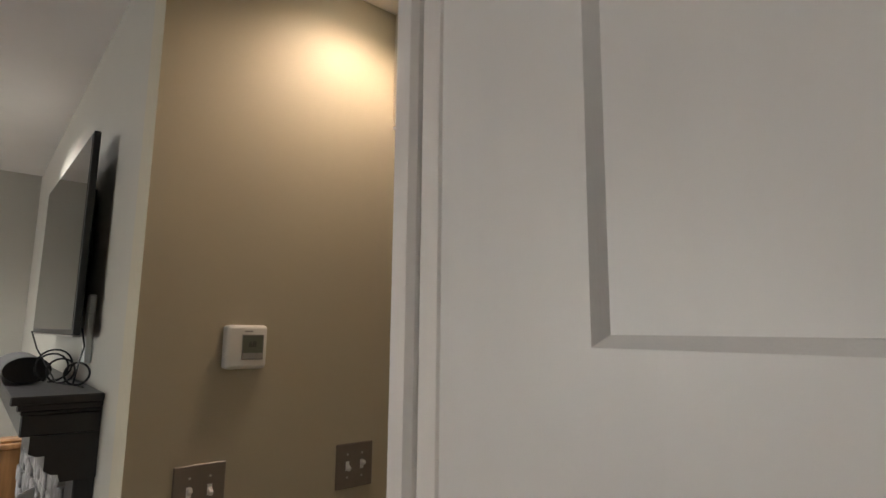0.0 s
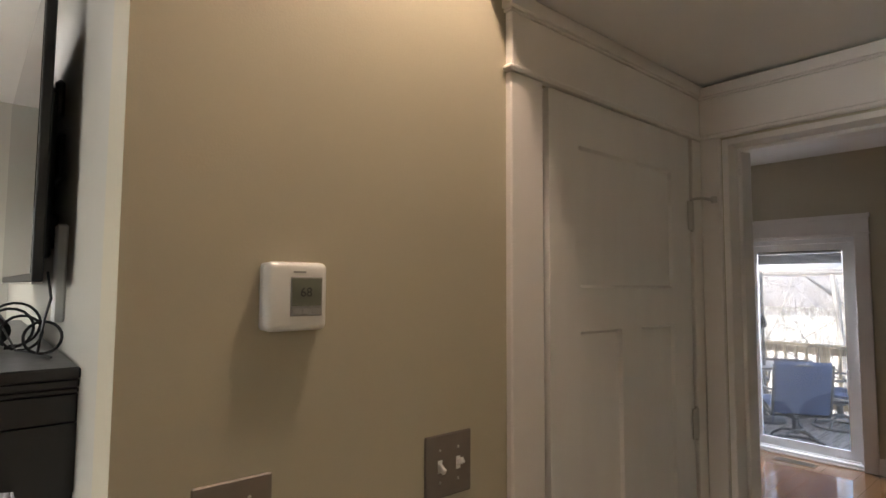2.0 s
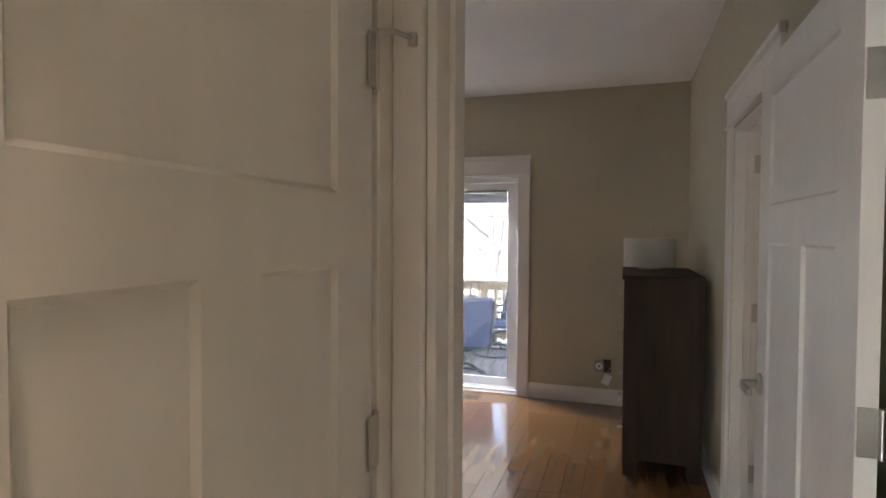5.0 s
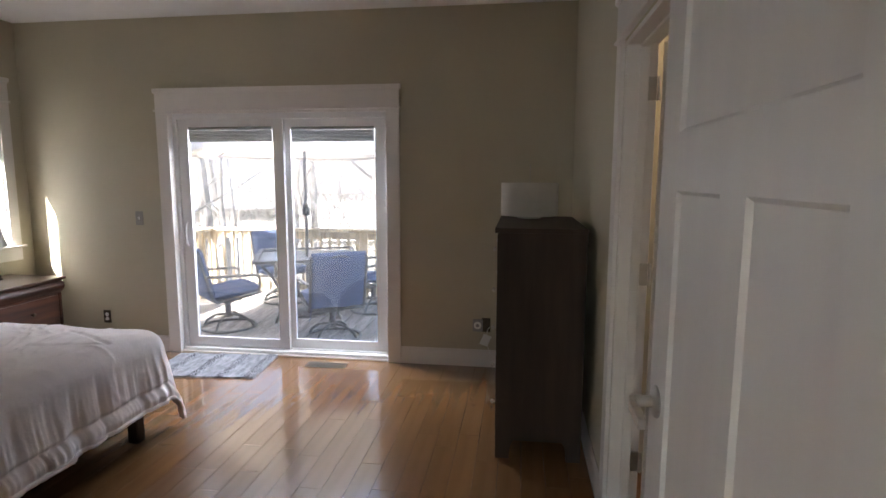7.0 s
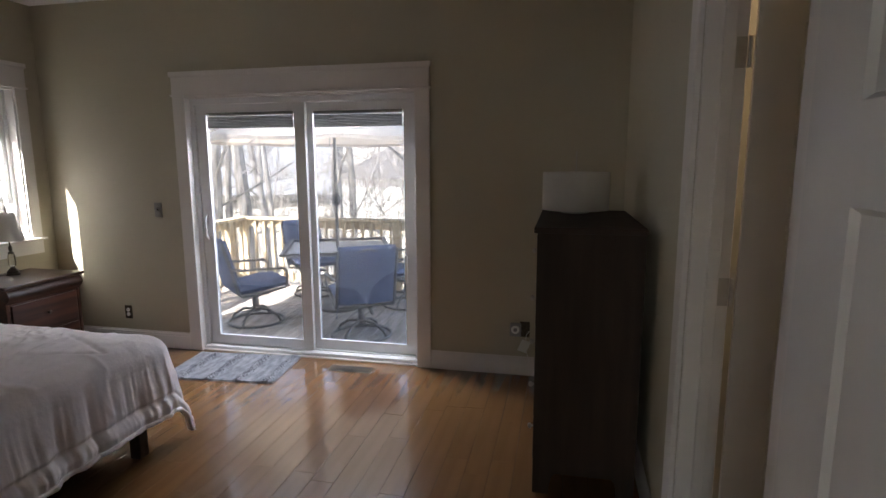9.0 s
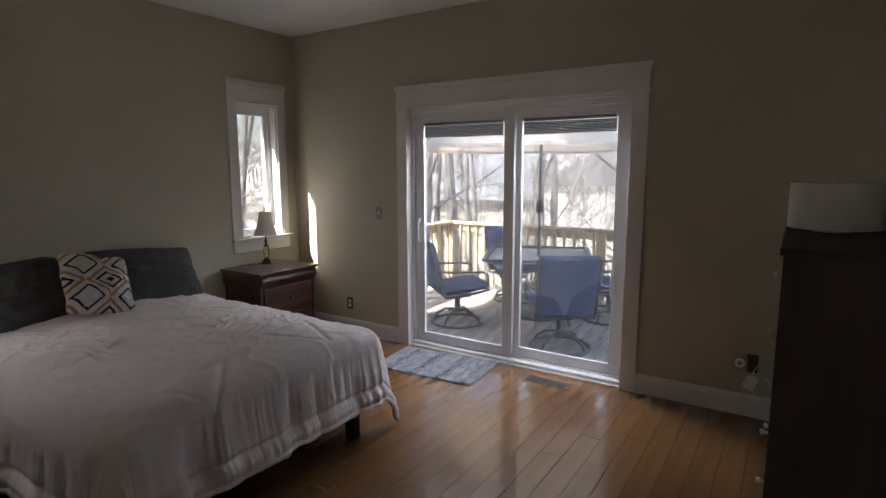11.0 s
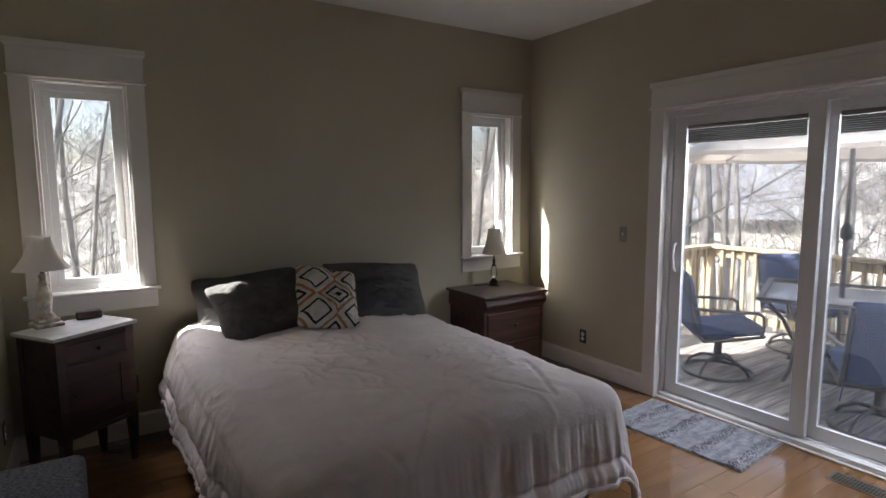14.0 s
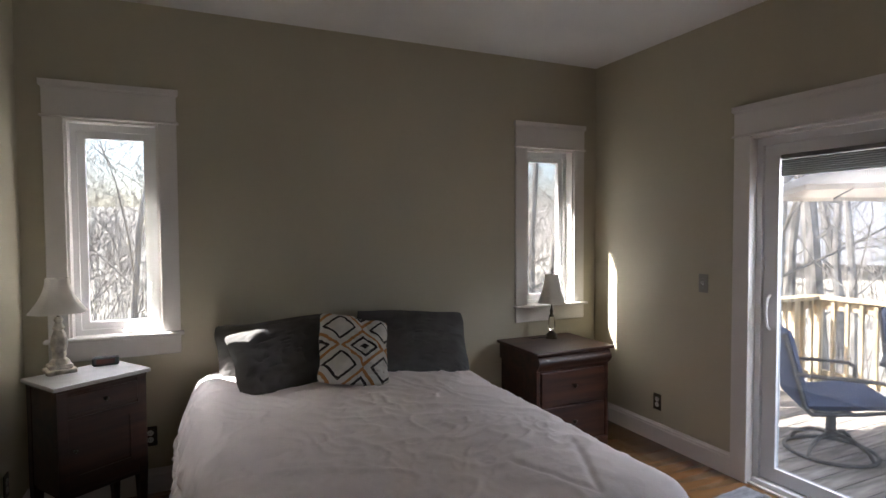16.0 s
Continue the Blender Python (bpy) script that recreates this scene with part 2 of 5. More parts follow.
def arc(centre, radius, a0, a1, n, plane="xy", z=0.0):
    out = []
    for i in range(n + 1):
        a = radians(a0 + (a1 - a0) * i / n)
        u, v = radius * math.cos(a), radius * math.sin(a)
        out.append({"xy": (centre[0] + u, centre[1] + v, z), "xz": (centre[0] + u, z, centre[1] + v), "yz": (z, centre[0] + u, centre[1] + v)}[plane])
    return out


def extrude_profile(points, y0, y1, axis="y", bm=None):
    """A prism of a closed outline (a, z): along y with a = x, or along x with a = y."""
    bm = bm or bmesh.new()
    rows = []
    for y in (y0, y1):
        rows.append([bm.verts.new((a, y, z) if axis == "y" else (y, a, z)) for a, z in points])
    n = len(points)
    for i in range(n):
        bm.faces.new((rows[0][i], rows[0][(i + 1) % n], rows[1][(i + 1) % n], rows[1][i]))
    bm.faces.new(list(reversed(rows[0])))
    bm.faces.new(rows[1])
    bmesh.ops.recalc_face_normals(bm, faces=bm.faces)
    return bm


def turned(bm, m):
    bmesh.ops.transform(bm, matrix=m, verts=bm.verts)
    return bm


def mesh_of(name, bm, material_, smooth=False):
    me = bpy.data.meshes.new(name)
    bmesh.ops.recalc_face_normals(bm, faces=bm.faces)
    bm.to_mesh(me)
    bm.free()
    me.materials.append(material_)
    if smooth:
        for p in me.polygons:
            p.use_smooth = True
        me.set_sharp_from_angle(angle=radians(40))
    return me


def part(name, bm, material_, parent, label="", smooth=False):
    ob = new(name, mesh_of(name, bm, material_, smooth))
    ob.parent = parent
    return tagged(ob, label)


def piece(name, me, parent, x=0, y=0, z=0, rz=0):
    ob = new(name, me)
    ob.parent = parent
    ob.matrix_basis = pose(x, y, z, 0, 0, rz)
    return ob


def thing(name, m, label, category, group="", kind=""):
    ob = new(name)
    ob.empty_display_size = 0.05
    ob.matrix_basis = m
    return tagged(ob, label, category, group, kind)


def solo(name, bm, material_, label, category, group="", kind="", m=None, smooth=False):
    ob = new(name, mesh_of(name, bm, material_, smooth))
    if m is not None:
        ob.matrix_basis = m
    return tagged(ob, label, category, group, kind)


def pierced(axis, c0, c1, a0, a1, z0, z1, holes=()):
    """A slab between c0 and c1 across, a0 to a1 along (axis 'x' or 'y'), with holes (b0, b1, lo, hi) right through it."""
    bm = bmesh.new()
    cuts_a = sorted({a0, a1, *[h for o in holes for h in o[:2]]})
    cuts_z = sorted({z0, z1, *[h for o in holes for h in o[2:]]})
    solid = {}
    for i in range(len(cuts_a) - 1):
        for k in range(len(cuts_z) - 1):
            ma, mz = (cuts_a[i] + cuts_a[i + 1]) / 2, (cuts_z[k] + cuts_z[k + 1]) / 2
            solid[i, k] = not any(o[0] < ma < o[1] and o[2] < mz < o[3] for o in holes)
    cache = {}

    def vert(a, c, z):
        key = (round(a, 5), round(c, 5), round(z, 5))
        if key not in cache:
            cache[key] = bm.verts.new((a, c, z) if axis == "x" else (c, a, z))
        return cache[key]
    for (i, k), s in solid.items():
        if not s:
            continue
        p, q, r, t = cuts_a[i], cuts_a[i + 1], cuts_z[k], cuts_z[k + 1]
        bm.faces.new([vert(a, c0, z) for a, z in ((p, r), (q, r), (q, t), (p, t))])
        bm.faces.new([vert(a, c1, z) for a, z in ((p, t), (q, t), (q, r), (p, r))])
        for di, dk, e in ((-1, 0, ((p, r), (p, t))), (1, 0, ((q, t), (q, r))), (0, -1, ((q, r), (p, r))), (0, 1, ((p, t), (q, t)))):
            if not solid.get((i + di, k + dk), False):
                (a, z), (b, y) = e
                bm.faces.new([vert(a, c0, z), vert(b, c0, y), vert(b, c1, y), vert(a, c1, z)])
    return bm


def wall(name, axis, c0, c1, a0, a1, z0, z1, material_, label, holes=()):
    return solo(name, pierced(axis, c0, c1, a0, a1, z0, z1, holes), material_, label, "wall", kind="structure")


# ---- plan ----
EAST, NORTH, SOUTH, WEST, TOP = 6.0, 5.11, 0.44, 2.19, 2.80
HALL_Y, HALL_X, DOOR_X = 1.37, 1.88, 2.06
GD = (1.86, 3.76, 0.0, 2.06)           # hole of the glazed door in the east wall
WIN_A, WIN_B = (2.40, 2.85, 0.92, 2.13), (5.335, 5.775, 0.92, 2.13)
BED_DOOR = (0.50, 1.29, 0.0, 2.045)
BATH_DOOR = (3.18, 4.00, 0.0, 2.045)
CLOSET_DOOR = (1.075, 1.81, 0.0, 2.045)
LIVING_TOP = 2.62

wall("wall_east", "y", EAST, EAST + 0.17, 0.0, 5.28, 0, TOP + 0.15, M_WALL, "greige painted bedroom wall with a glazed door opening", [GD])
wall("wall_north", "x", NORTH, NORTH + 0.17, 2.0, EAST, 0, TOP + 0.15, M_WALL, "greige painted bedroom wall behind the bed", [WIN_A, WIN_B])
wall("wall_south", "x", SOUTH - 0.12, SOUTH, DOOR_X, EAST, 0, TOP + 0.15, M_WALL, "greige painted bedroom wall beside the dresser", [BATH_DOOR])
wall("wall_west", "y", WEST - 0.14, WEST, 1.62, NORTH, 0, TOP + 0.15, M_WALL, "greige painted bedroom wall opposite the glazed door")
wall("wall_doorway", "y", HALL_X, DOOR_X, 0.30, 1.62, 0, TOP + 0.15, M_WALL, "painted wall around the bedroom doorway", [BED_DOOR])
wall("wall_return", "x", 1.62, 1.74, DOOR_X, WEST, 0, TOP + 0.15, M_WALL, "short painted return of the bedroom wall")
wall("wall_hall", "x", HALL_Y, HALL_Y + 0.12, 0.235, HALL_X, 0, LIVING_TOP, M_WALL, "tan painted hall wall with thermostat and switches", [CLOSET_DOOR])
wall("wall_fireplace", "y", 0.235, 0.36, HALL_Y + 0.12, 4.55, 0, LIVING_TOP, M_WALL_LIVING, "painted living room wall behind the television")
wall("wall_living_north", "x", 4.55, 4.67, -4.5, 0.36, 0, LIVING_TOP, M_WALL_LIVING, "painted far wall of the living room")
# the opening in this wall is made up, to hold the west fill lamp
wall("wall_living_west", "y", -4.62, -4.5, -2.2, 4.67, 0, LIVING_TOP, M_WALL_LIVING, "painted west wall of the living room", [(1.4, 3.8, 0.85, 2.25)])
wall("wall_living_south", "x", -2.32, -2.2, -4.62, 0.40, 0, LIVING_TOP, M_WALL_LIVING, "painted south wall of the living room")
wall("wall_side", "y", 0.275, 0.40, -2.2, 0.425, 0, LIVING_TOP, M_WALL, "painted hall wall ending at the passage")
wall("wall_vestibule", "x", 0.305, 0.425, 0.40, HALL_X, 0, LIVING_TOP, M_WALL, "painted wall of the passage to the bedroom")
# rooms behind the doors, closed
wall("wall_bath_back", "x", -0.9, -0.8, 2.4, 4.6, 0, TOP, M_WALL_LIVING, "plain wall of the room beyond")
wall("wall_bath_east", "y", 4.5, 4.6, -0.8, 0.32, 0, TOP, M_WALL_LIVING, "plain wall of the room beyond")
wall("wall_bath_west", "y", 2.4, 2.5, -0.8, 0.32, 0, TOP, M_WALL_LIVING, "plain wall of the room beyond")
spot("bath_lamp", 4.3, -0.3, 2.7, 2.2, (1.0, 0.72, 0.45), radians(150))

solo("ceiling_bedroom", box(2.0, 6.17, 0.30, 5.28, TOP, TOP + 0.12), M_CEIL, "white painted bedroom ceiling", "ceiling", kind="structure")
solo("ceiling_living", box(-4.62, HALL_X, -2.32, 4.67, LIVING_TOP, LIVING_TOP + 0.12), M_CEIL, "white painted living room and hall ceiling", "ceiling", kind="structure")
solo("ceiling_bath", box(2.4, 4.6, -0.9, 0.32, TOP, TOP + 0.1), M_CEIL, "white ceiling of the room beyond", "ceiling", kind="structure")
# ceiling white on this wall-coloured underside stands in for the light on it
solo("soffit_underside", box(0.908, HALL_X, 0.425, HALL_Y, 2.231, 2.238), M_CEIL, "underside of the soffit over the passage, whitened to stand for light", "ceiling", kind="structure")
solo("soffit", box(0.905, HALL_X, 0.425, HALL_Y, 2.238, LIVING_TOP, 0.002), M_WALL, "lowered painted soffit over the passage", "soffit", kind="structure")
solo("eaves", box(1.0, 6.75, 5.28, 5.74, 2.80, 2.98), M_TRIM, "white painted overhang of the roof", "eaves", kind="structure")
solo("roof", extrude_profile([(-0.6, 2.98), (6.9, 2.98), (3.0, 4.6)], -3.0, 5.74, "y"), M_MANTEL, "dark shingled roof over the house", "roof", kind="structure")
# added out of view, to stop sun falling in behind the hall
wall("sun_block_wall", "x", 4.55, 4.67, 0.36, 2.05, 0, LIVING_TOP, M_WALL_LIVING, "unseen wall added to keep sun out behind the hall")
# slab added out of view, shading the west opening from direct sun
solo("sun_block_slab", box(-7.2, -4.62, -3.0, 5.4, 2.62, 2.80), M_TRIM, "unseen white slab added to keep sun out of the living room", "porch roof", kind="structure")
solo("floor_base", box(-4.62, 6.17, -2.32, 5.28, -0.25, -0.016), M_SUBFLOOR, "dark base beneath the floorboards", "floor", kind="structure")


# ---- trim, doors and windows ----
def run(bm, axis, face, out, a0, a1, depth, z0, z1, bevel=0.003):
    """A board on a wall: axis is the way along it, face its plane, out +1 or -1 the side it stands proud of."""
    lo, hi = sorted((face, face + out * depth))
    if axis == "x":
        return cuboid(bm, a0, a1, lo, hi, z0, z1, bevel)
    return cuboid(bm, lo, hi, a0, a1, z0, z1, bevel)


def casing(name, axis, face, out, a0, a1, top, label, width=0.10, left=None, right=None, head=0.135, cap=0.035, z0=0.0, ear=0.012):
    """Flat craftsman casing: two legs, a bead, a tall head board and a projecting cap."""
    t = thing(name, pose(0, 0, 0), label, "trim", kind="structure")
    lw, rw = width if left is None else left, width if right is None else right
    if lw:
        part("side_casing", run(bmesh.new(), axis, face, out, a0 - lw, a0, 0.019, z0, top), M_TRIM, t)
    if rw:
        part("side_casing", run(bmesh.new(), axis, face, out, a1, a1 + rw, 0.019, z0, top), M_TRIM, t)
    e0, e1 = (ear if lw > 0.08 else 0), (ear if rw > 0.08 else 0)
    part("bead", run(bmesh.new(), axis, face, out, a0 - lw - e0, a1 + rw + e1, 0.03, top, top + 0.014, 0.005), M_TRIM, t)
    part("head_casing", run(bmesh.new(), axis, face, out, a0 - lw, a1 + rw, 0.021, top + 0.014, top + 0.014 + head), M_TRIM, t)
    bm = bmesh.new()
    z = top + 0.014 + head
    run(bm, axis, face, out, a0 - lw - e0 * 0.4, a1 + rw + e1 * 0.4, 0.025, z, z + cap * 0.16, 0.0015)
    run(bm, axis, face, out, a0 - lw - e0, a1 + rw + e1, 0.031, z + cap * 0.16, z + cap, 0.003)
    part("cap_moulding", bm, M_TRIM, t)
    return t


def jamb(name, axis, c0, c1, a0, a1, top, label, stop=None, thick=0.019):
    """The lining of a doorway, with a stop strip at c = stop."""
    t = thing(name, pose(0, 0, 0), label, "door frame", kind="structure")

    def board(b0, b1, d0, d1, z0, z1, n="lining"):
        part(n, box(b0, b1, d0, d1, z0, z1, 0.002) if axis == "x" else box(d0, d1, b0, b1, z0, z1, 0.002), M_TRIM, t)
    board(a0, a0 + thick, c0, c1, 0, top)
    board(a1 - thick, a1, c0, c1, 0, top)
    board(a0 + thick, a1 - thick, c0, c1, top - thick, top)
    if stop is not None:
        w = 0.035
        board(a0 + thick, a0 + thick + 0.012, stop, stop + w, 0, top - thick, "stop")
        board(a1 - thick - 0.012, a1 - thick, stop, stop + w, 0, top - thick, "stop")
        board(a0 + thick + 0.012, a1 - thick - 0.012, stop, stop + w, top - thick - 0.012, top - thick, "stop")
    return t


def recessed_panel(x0, x1, z0, z1, half, deep=0.008, slope=0.007):
    """A door panel: flat field set back behind a sloped edge, on both faces."""
    bm = bmesh.new()
    for s in (-1, 1):
        o = [bm.verts.new((x, s * half, z)) for x, z in ((x0, z0), (x1, z0), (x1, z1), (x0, z1))]
        i = [bm.verts.new((x, s * (half - deep), z)) for x, z in ((x0 + slope, z0 + slope), (x1 - slope, z0 + slope), (x1 - slope, z1 - slope), (x0 + slope, z1 - slope))]
        for k in range(4):
            bm.faces.new((o[k], o[(k + 1) % 4], i[(k + 1) % 4], i[k]))
        bm.faces.new(i)
    return bm


def hinge(parent, x, y, z, h=0.09, plate=0.03, side=1):
    """A butt hinge: knuckle with tips, and two leaves."""
    bm = tube([(x, y, z - h / 2), (x, y, z + h / 2)], 0.0065, 10)
    for k in (-0.5, 0.5):
        tube([(x, y, z + k * h * 1.0), (x, y, z + k * h * 1.12)], 0.0045, 8, bm)
    cuboid(bm, x - plate if side < 0 else x, x if side < 0 else x + plate, y + 0.001, y + 0.004, z - h / 2, z + h / 2, 0.001)
    cuboid(bm, x - 0.012, x + 0.012, y + 0.0005, y + 0.003, z - h / 2, z + h / 2, 0.001)
    part("hinge", bm, M_NICKEL, parent, "brushed nickel hinge", True)


def lever(parent, x, z, y, out, toward):
    """A lever handle: round rose, neck and a flat tapering lever that points toward +1 or -1 along x."""
    m = pose(x, y, z, -90 if out > 0 else 90)
    rose = turned(lathe([(0.033, 0), (0.033, 0.004), (0.029, 0.008), (0.012, 0.010), (0.012, 0.046), (0.0, 0.047)], 28), m)
    bm = rose
    y1 = y + out * 0.052
    pts = [(x, y1 - out * 0.006, z), (x + toward * 0.02, y1, z), (x + toward * 0.06, y1 + out * 0.004, z), (x + toward * 0.115, y1 - out * 0.004, z)]
    lv = bmesh.new()
    for p, q in zip(pts, pts[1:]):
        a, b = sorted((p[0], q[0]))
        cuboid(lv, a, b + 0.001, min(p[1], q[1]) - 0.004, max(p[1], q[1]) + 0.004, z - 0.011, z + 0.011, 0.002)
    tmp = bpy.data.meshes.new("lever")
    lv.to_mesh(tmp)
    lv.free()
    bm.from_mesh(tmp)
    bpy.data.meshes.remove(tmp)
    part("door_handle", bm, M_NICKEL, parent, "brushed nickel lever handle", True)


def door_leaf(name, m, w, label, handle=True, hinges=True, h=2.028, hinge_side=1, stile=0.115, lift=0.0):
    """A three-panel craftsman door: one wide panel over two tall ones. Hinge edge at x = 0."""
    t = thing(name, m, label, "door", kind="structure")
    half = 0.0175
    mid = w / 2
    tops = [(stile, w - stile, 1.575 + lift, 1.925), (stile, mid - 0.048, 0.24, 1.468 + lift), (mid + 0.048, w - stile, 0.24, 1.468 + lift)]
    part("door_slab", pierced("x", -half, half, 0, w, 0.006, h, tops), M_DOOR, t)
    for p in tops:
        part("panel", recessed_panel(*p, half), M_DOOR, t)
    if handle:
        for o in (-1, 1):
            lever(t, w - 0.062, 1.06, o * half, o, -1)
        part("latch_plate", box(w - 0.0005, w + 0.0015, -0.0125, 0.0125, 1.01, 1.07, 0.0005), M_NICKEL, t, "brushed nickel latch plate")
    if hinges:
        for z in (0.28, 1.165, 1.80):
            if hinge_side == 2:      # open leaf: the leaf of the hinge shows on the edge
                part("hinge", tube([(-0.006, -half - 0.004, z - 0.045), (-0.006, -half - 0.004, z + 0.045)], 0.0065, 10,
                                   cuboid(bmesh.new(), -0.003, 0.0, -half + 0.002, half - 0.003, z - 0.045, z + 0.045, 0.001)), M_NICKEL, t, "brushed nickel hinge", True)
            else:
                hinge(t, -0.004, hinge_side * (half + 0.004), z)
    return t


# hall closet door, shut
casing("trim_closet", "x", HALL_Y, -1, CLOSET_DOOR[0], CLOSET_DOOR[1], 2.050, "white craftsman casing around the hall closet door", right=0.068, left=0.108, head=0.122, cap=0.043)
jamb("frame_closet", "x", HALL_Y, HALL_Y + 0.12, CLOSET_DOOR[0], CLOSET_DOOR[1], 2.045, "white lining of the closet doorway")
door_leaf("door_1", pose(1.809 - 0.0215, HALL_Y + 0.001, 0, 0, 0, 180), 0.690, "white three-panel closet door, shut", handle=False, h=2.046)
# small bent stop on the upper hinge
solo("hinge_stop", tube([(1.792, 1.345, 1.852), (1.81, 1.325, 1.856), (1.825, 1.310, 1.852), (1.845, 1.305, 1.852)], 0.0045, 8,
     lathe([(0.009, 1.842), (0.009, 1.862)], 10, centre=(1.848, 1.305))), M_NICKEL, "nickel hinge-pin door stop on the closet door", "door stop", smooth=True)

# bedroom doorway
casing("trim_bedroom_door", "y", HALL_X, -1, BED_DOOR[0], BED_DOOR[1], 2.050, "white craftsman casing around the bedroom doorway", left=0.07, right=0.060, head=0.115, cap=0.040)
jamb("frame_bedroom_door", "y", HALL_X, DOOR_X, BED_DOOR[0], BED_DOOR[1], 2.045, "white lining of the bedroom doorway", stop=HALL_X + 0.07)
casing("trim_bedroom_door_inside", "y", DOOR_X, 1, BED_DOOR[0], BED_DOOR[1], 2.050, "white craftsman casing on the bedroom side", left=0.0)
door_leaf("door_2", pose(2.105, 0.537, 0, 0, 0, -0.3), 0.79, "white three-panel bedroom door, standing open", hinge_side=2, stile=0.12, lift=0.025)

# doorway in the south wall, its door ajar
casing("trim_bath_door", "x", SOUTH, 1, BATH_DOOR[0], BATH_DOOR[1], 2.050, "white craftsman casing around the second doorway")
jamb("frame_bath_door", "x", SOUTH - 0.12, SOUTH, BATH_DOOR[0], BATH_DOOR[1], 2.045, "white lining of the second doorway", stop=SOUTH - 0.085)
bd = thing("door_hardware", pose(0, 0, 0), "nickel hinge leaves on the white door lining", "hinge", kind="structure")
for z in (0.33, 1.13, 1.86):
    part("hinge", tube([(3.975, SOUTH - 0.125, z - 0.045), (3.975, SOUTH - 0.125, z + 0.045)], 0.0065, 10,
                       cuboid(bmesh.new(), 3.978, 3.981, SOUTH - 0.118, SOUTH - 0.085, z - 0.045, z + 0.045, 0.001)), M_NICKEL, bd, smooth=True)
door_leaf("door_3", pose(3.955, SOUTH - 0.132, 0, 0, 0, 262), 0.776, "white three-panel door, swung open into a lit room", hinges=False)

# a door folded back flat against the hall wall, beside its ribbed casing
rib = thing("trim_side", pose(0, 0, 0), "white ribbed casing at the corner of the hall wall", "trim", kind="structure")
for y0, y1, d in ((0.290, 0.330, 0.016), (0.330, 0.362, 0.022), (0.362, 0.398, 0.018), (0.398, 0.432, 0.025)):
    part("casing_rib", run(bmesh.new(), "y", 0.275, -1, y0, y1, d, 0, 2.12, 0.006), M_TRIM, rib)
door_leaf("door_4", pose(0.2245, 0.304, 0, 0, 0, -90), 0.76, "white three-panel door folded open against the hall wall", hinge_side=2, stile=0.125, handle=False, hinges=False, lift=0.02)


def window_unit(name, hole, label):
    """A casement window in the north wall: lining, frame, sash, pane, lock and crank, with stool and apron."""
    a0, a1, z0, z1 = hole
    t = thing(name, pose(0, 0, 0), label, "window", kind="structure")
    y = NORTH
    lin = pierced("x", y - 0.002, y + 0.16, a0, a1, z0, z1, [(a0 + 0.012, a1 - 0.012, z0 + 0.012, z1 - 0.012)])
    part("lining", lin, M_TRIM, t)
    fr = pierced("x", y + 0.075, y + 0.15, a0 + 0.012, a1 - 0.012, z0 + 0.012, z1 - 0.012, [(a0 + 0.042, a1 - 0.042, z0 + 0.042, z1 - 0.05)])
    part("window_frame", fr, M_VINYL, t)
    sash = pierced("x", y + 0.088, y + 0.128, a0 + 0.040, a1 - 0.040, z0 + 0.040, z1 - 0.048, [(a0 + 0.080, a1 - 0.080, z0 + 0.082, z1 - 0.088)])
    part("sash", sash, M_VINYL, t)
    pane = part("pane", box(a0 + 0.078, a1 - 0.078, y + 0.104, y + 0.112, z0 + 0.080, z1 - 0.086), M_WINDOW_GLASS, t)
    pane.visible_shadow = False
    part("sash_lock", cuboid(box(a1 - 0.072, a1 - 0.050, y + 0.070, y + 0.09, z0 + 0.16, z0 + 0.30, 0.004), a1 - 0.066, a1 - 0.056, y + 0.055, y + 0.072, z0 + 0.20, z0 + 0.29, 0.003), M_VINYL, t, "white sash lock")
    crank = cuboid(bmesh.new(), (a0 + a1) / 2 + 0.02, (a0 + a1) / 2 + 0.13, y + 0.045, y + 0.080, z0 + 0.013, z0 + 0.038, 0.006)
    tube([((a0 + a1) / 2 + 0.04, y + 0.05, z0 + 0.035), ((a0 + a1) / 2 + 0.05, y + 0.035, z0 + 0.045), ((a0 + a1) / 2 + 0.14, y + 0.035, z0 + 0.050)], 0.006, 8, crank)
    part("crank", crank, M_VINYL, t, "white folding crank")
    part("window_sill", box(a0 - 0.115, a1 + 0.115, y - 0.055, y, z0 - 0.004, z0 + 0.016, 0.005), M_TRIM, t)
    part("apron", box(a0 - 0.098, a1 + 0.098, y - 0.019, y, z0 - 0.115, z0 - 0.004, 0.003), M_TRIM, t)
    casing("trim_" + name, "x", y, -1, a0, a1, z1, "white craftsman casing around the window", width=0.097, head=0.145, cap=0.04, z0=z0 + 0.016)


window_unit("window_1", WIN_A, "narrow white casement window beside the cream lamp")
window_unit("window_2", WIN_B, "narrow white casement window near the corner")

# glazed sliding door
casing("trim_glazed_door", "y", EAST, -1, 1.888, 3.735, 2.052, "white craftsman casing around the sliding glass door", width=0.108, head=0.130, cap=0.04)
gd = thing("sliding_door", pose(0, 0, 0), "white vinyl sliding glass door with two panels", "glass door", kind="structure")
y0, y1, _, zt = GD
part("lining", pierced("y", EAST - 0.002, EAST + 0.172, y0, y1, 0.0, zt, [(y0 + 0.024, y1 - 0.024, 0.012, zt - 0.024)]), M_TRIM, gd)
part("door_frame", pierced("y", EAST + 0.045, EAST + 0.165, y0 + 0.024, y1 - 0.024, 0.012, zt - 0.024, [(y0 + 0.058, y1 - 0.058, 0.042, zt - 0.066)]), M_VINYL, gd)
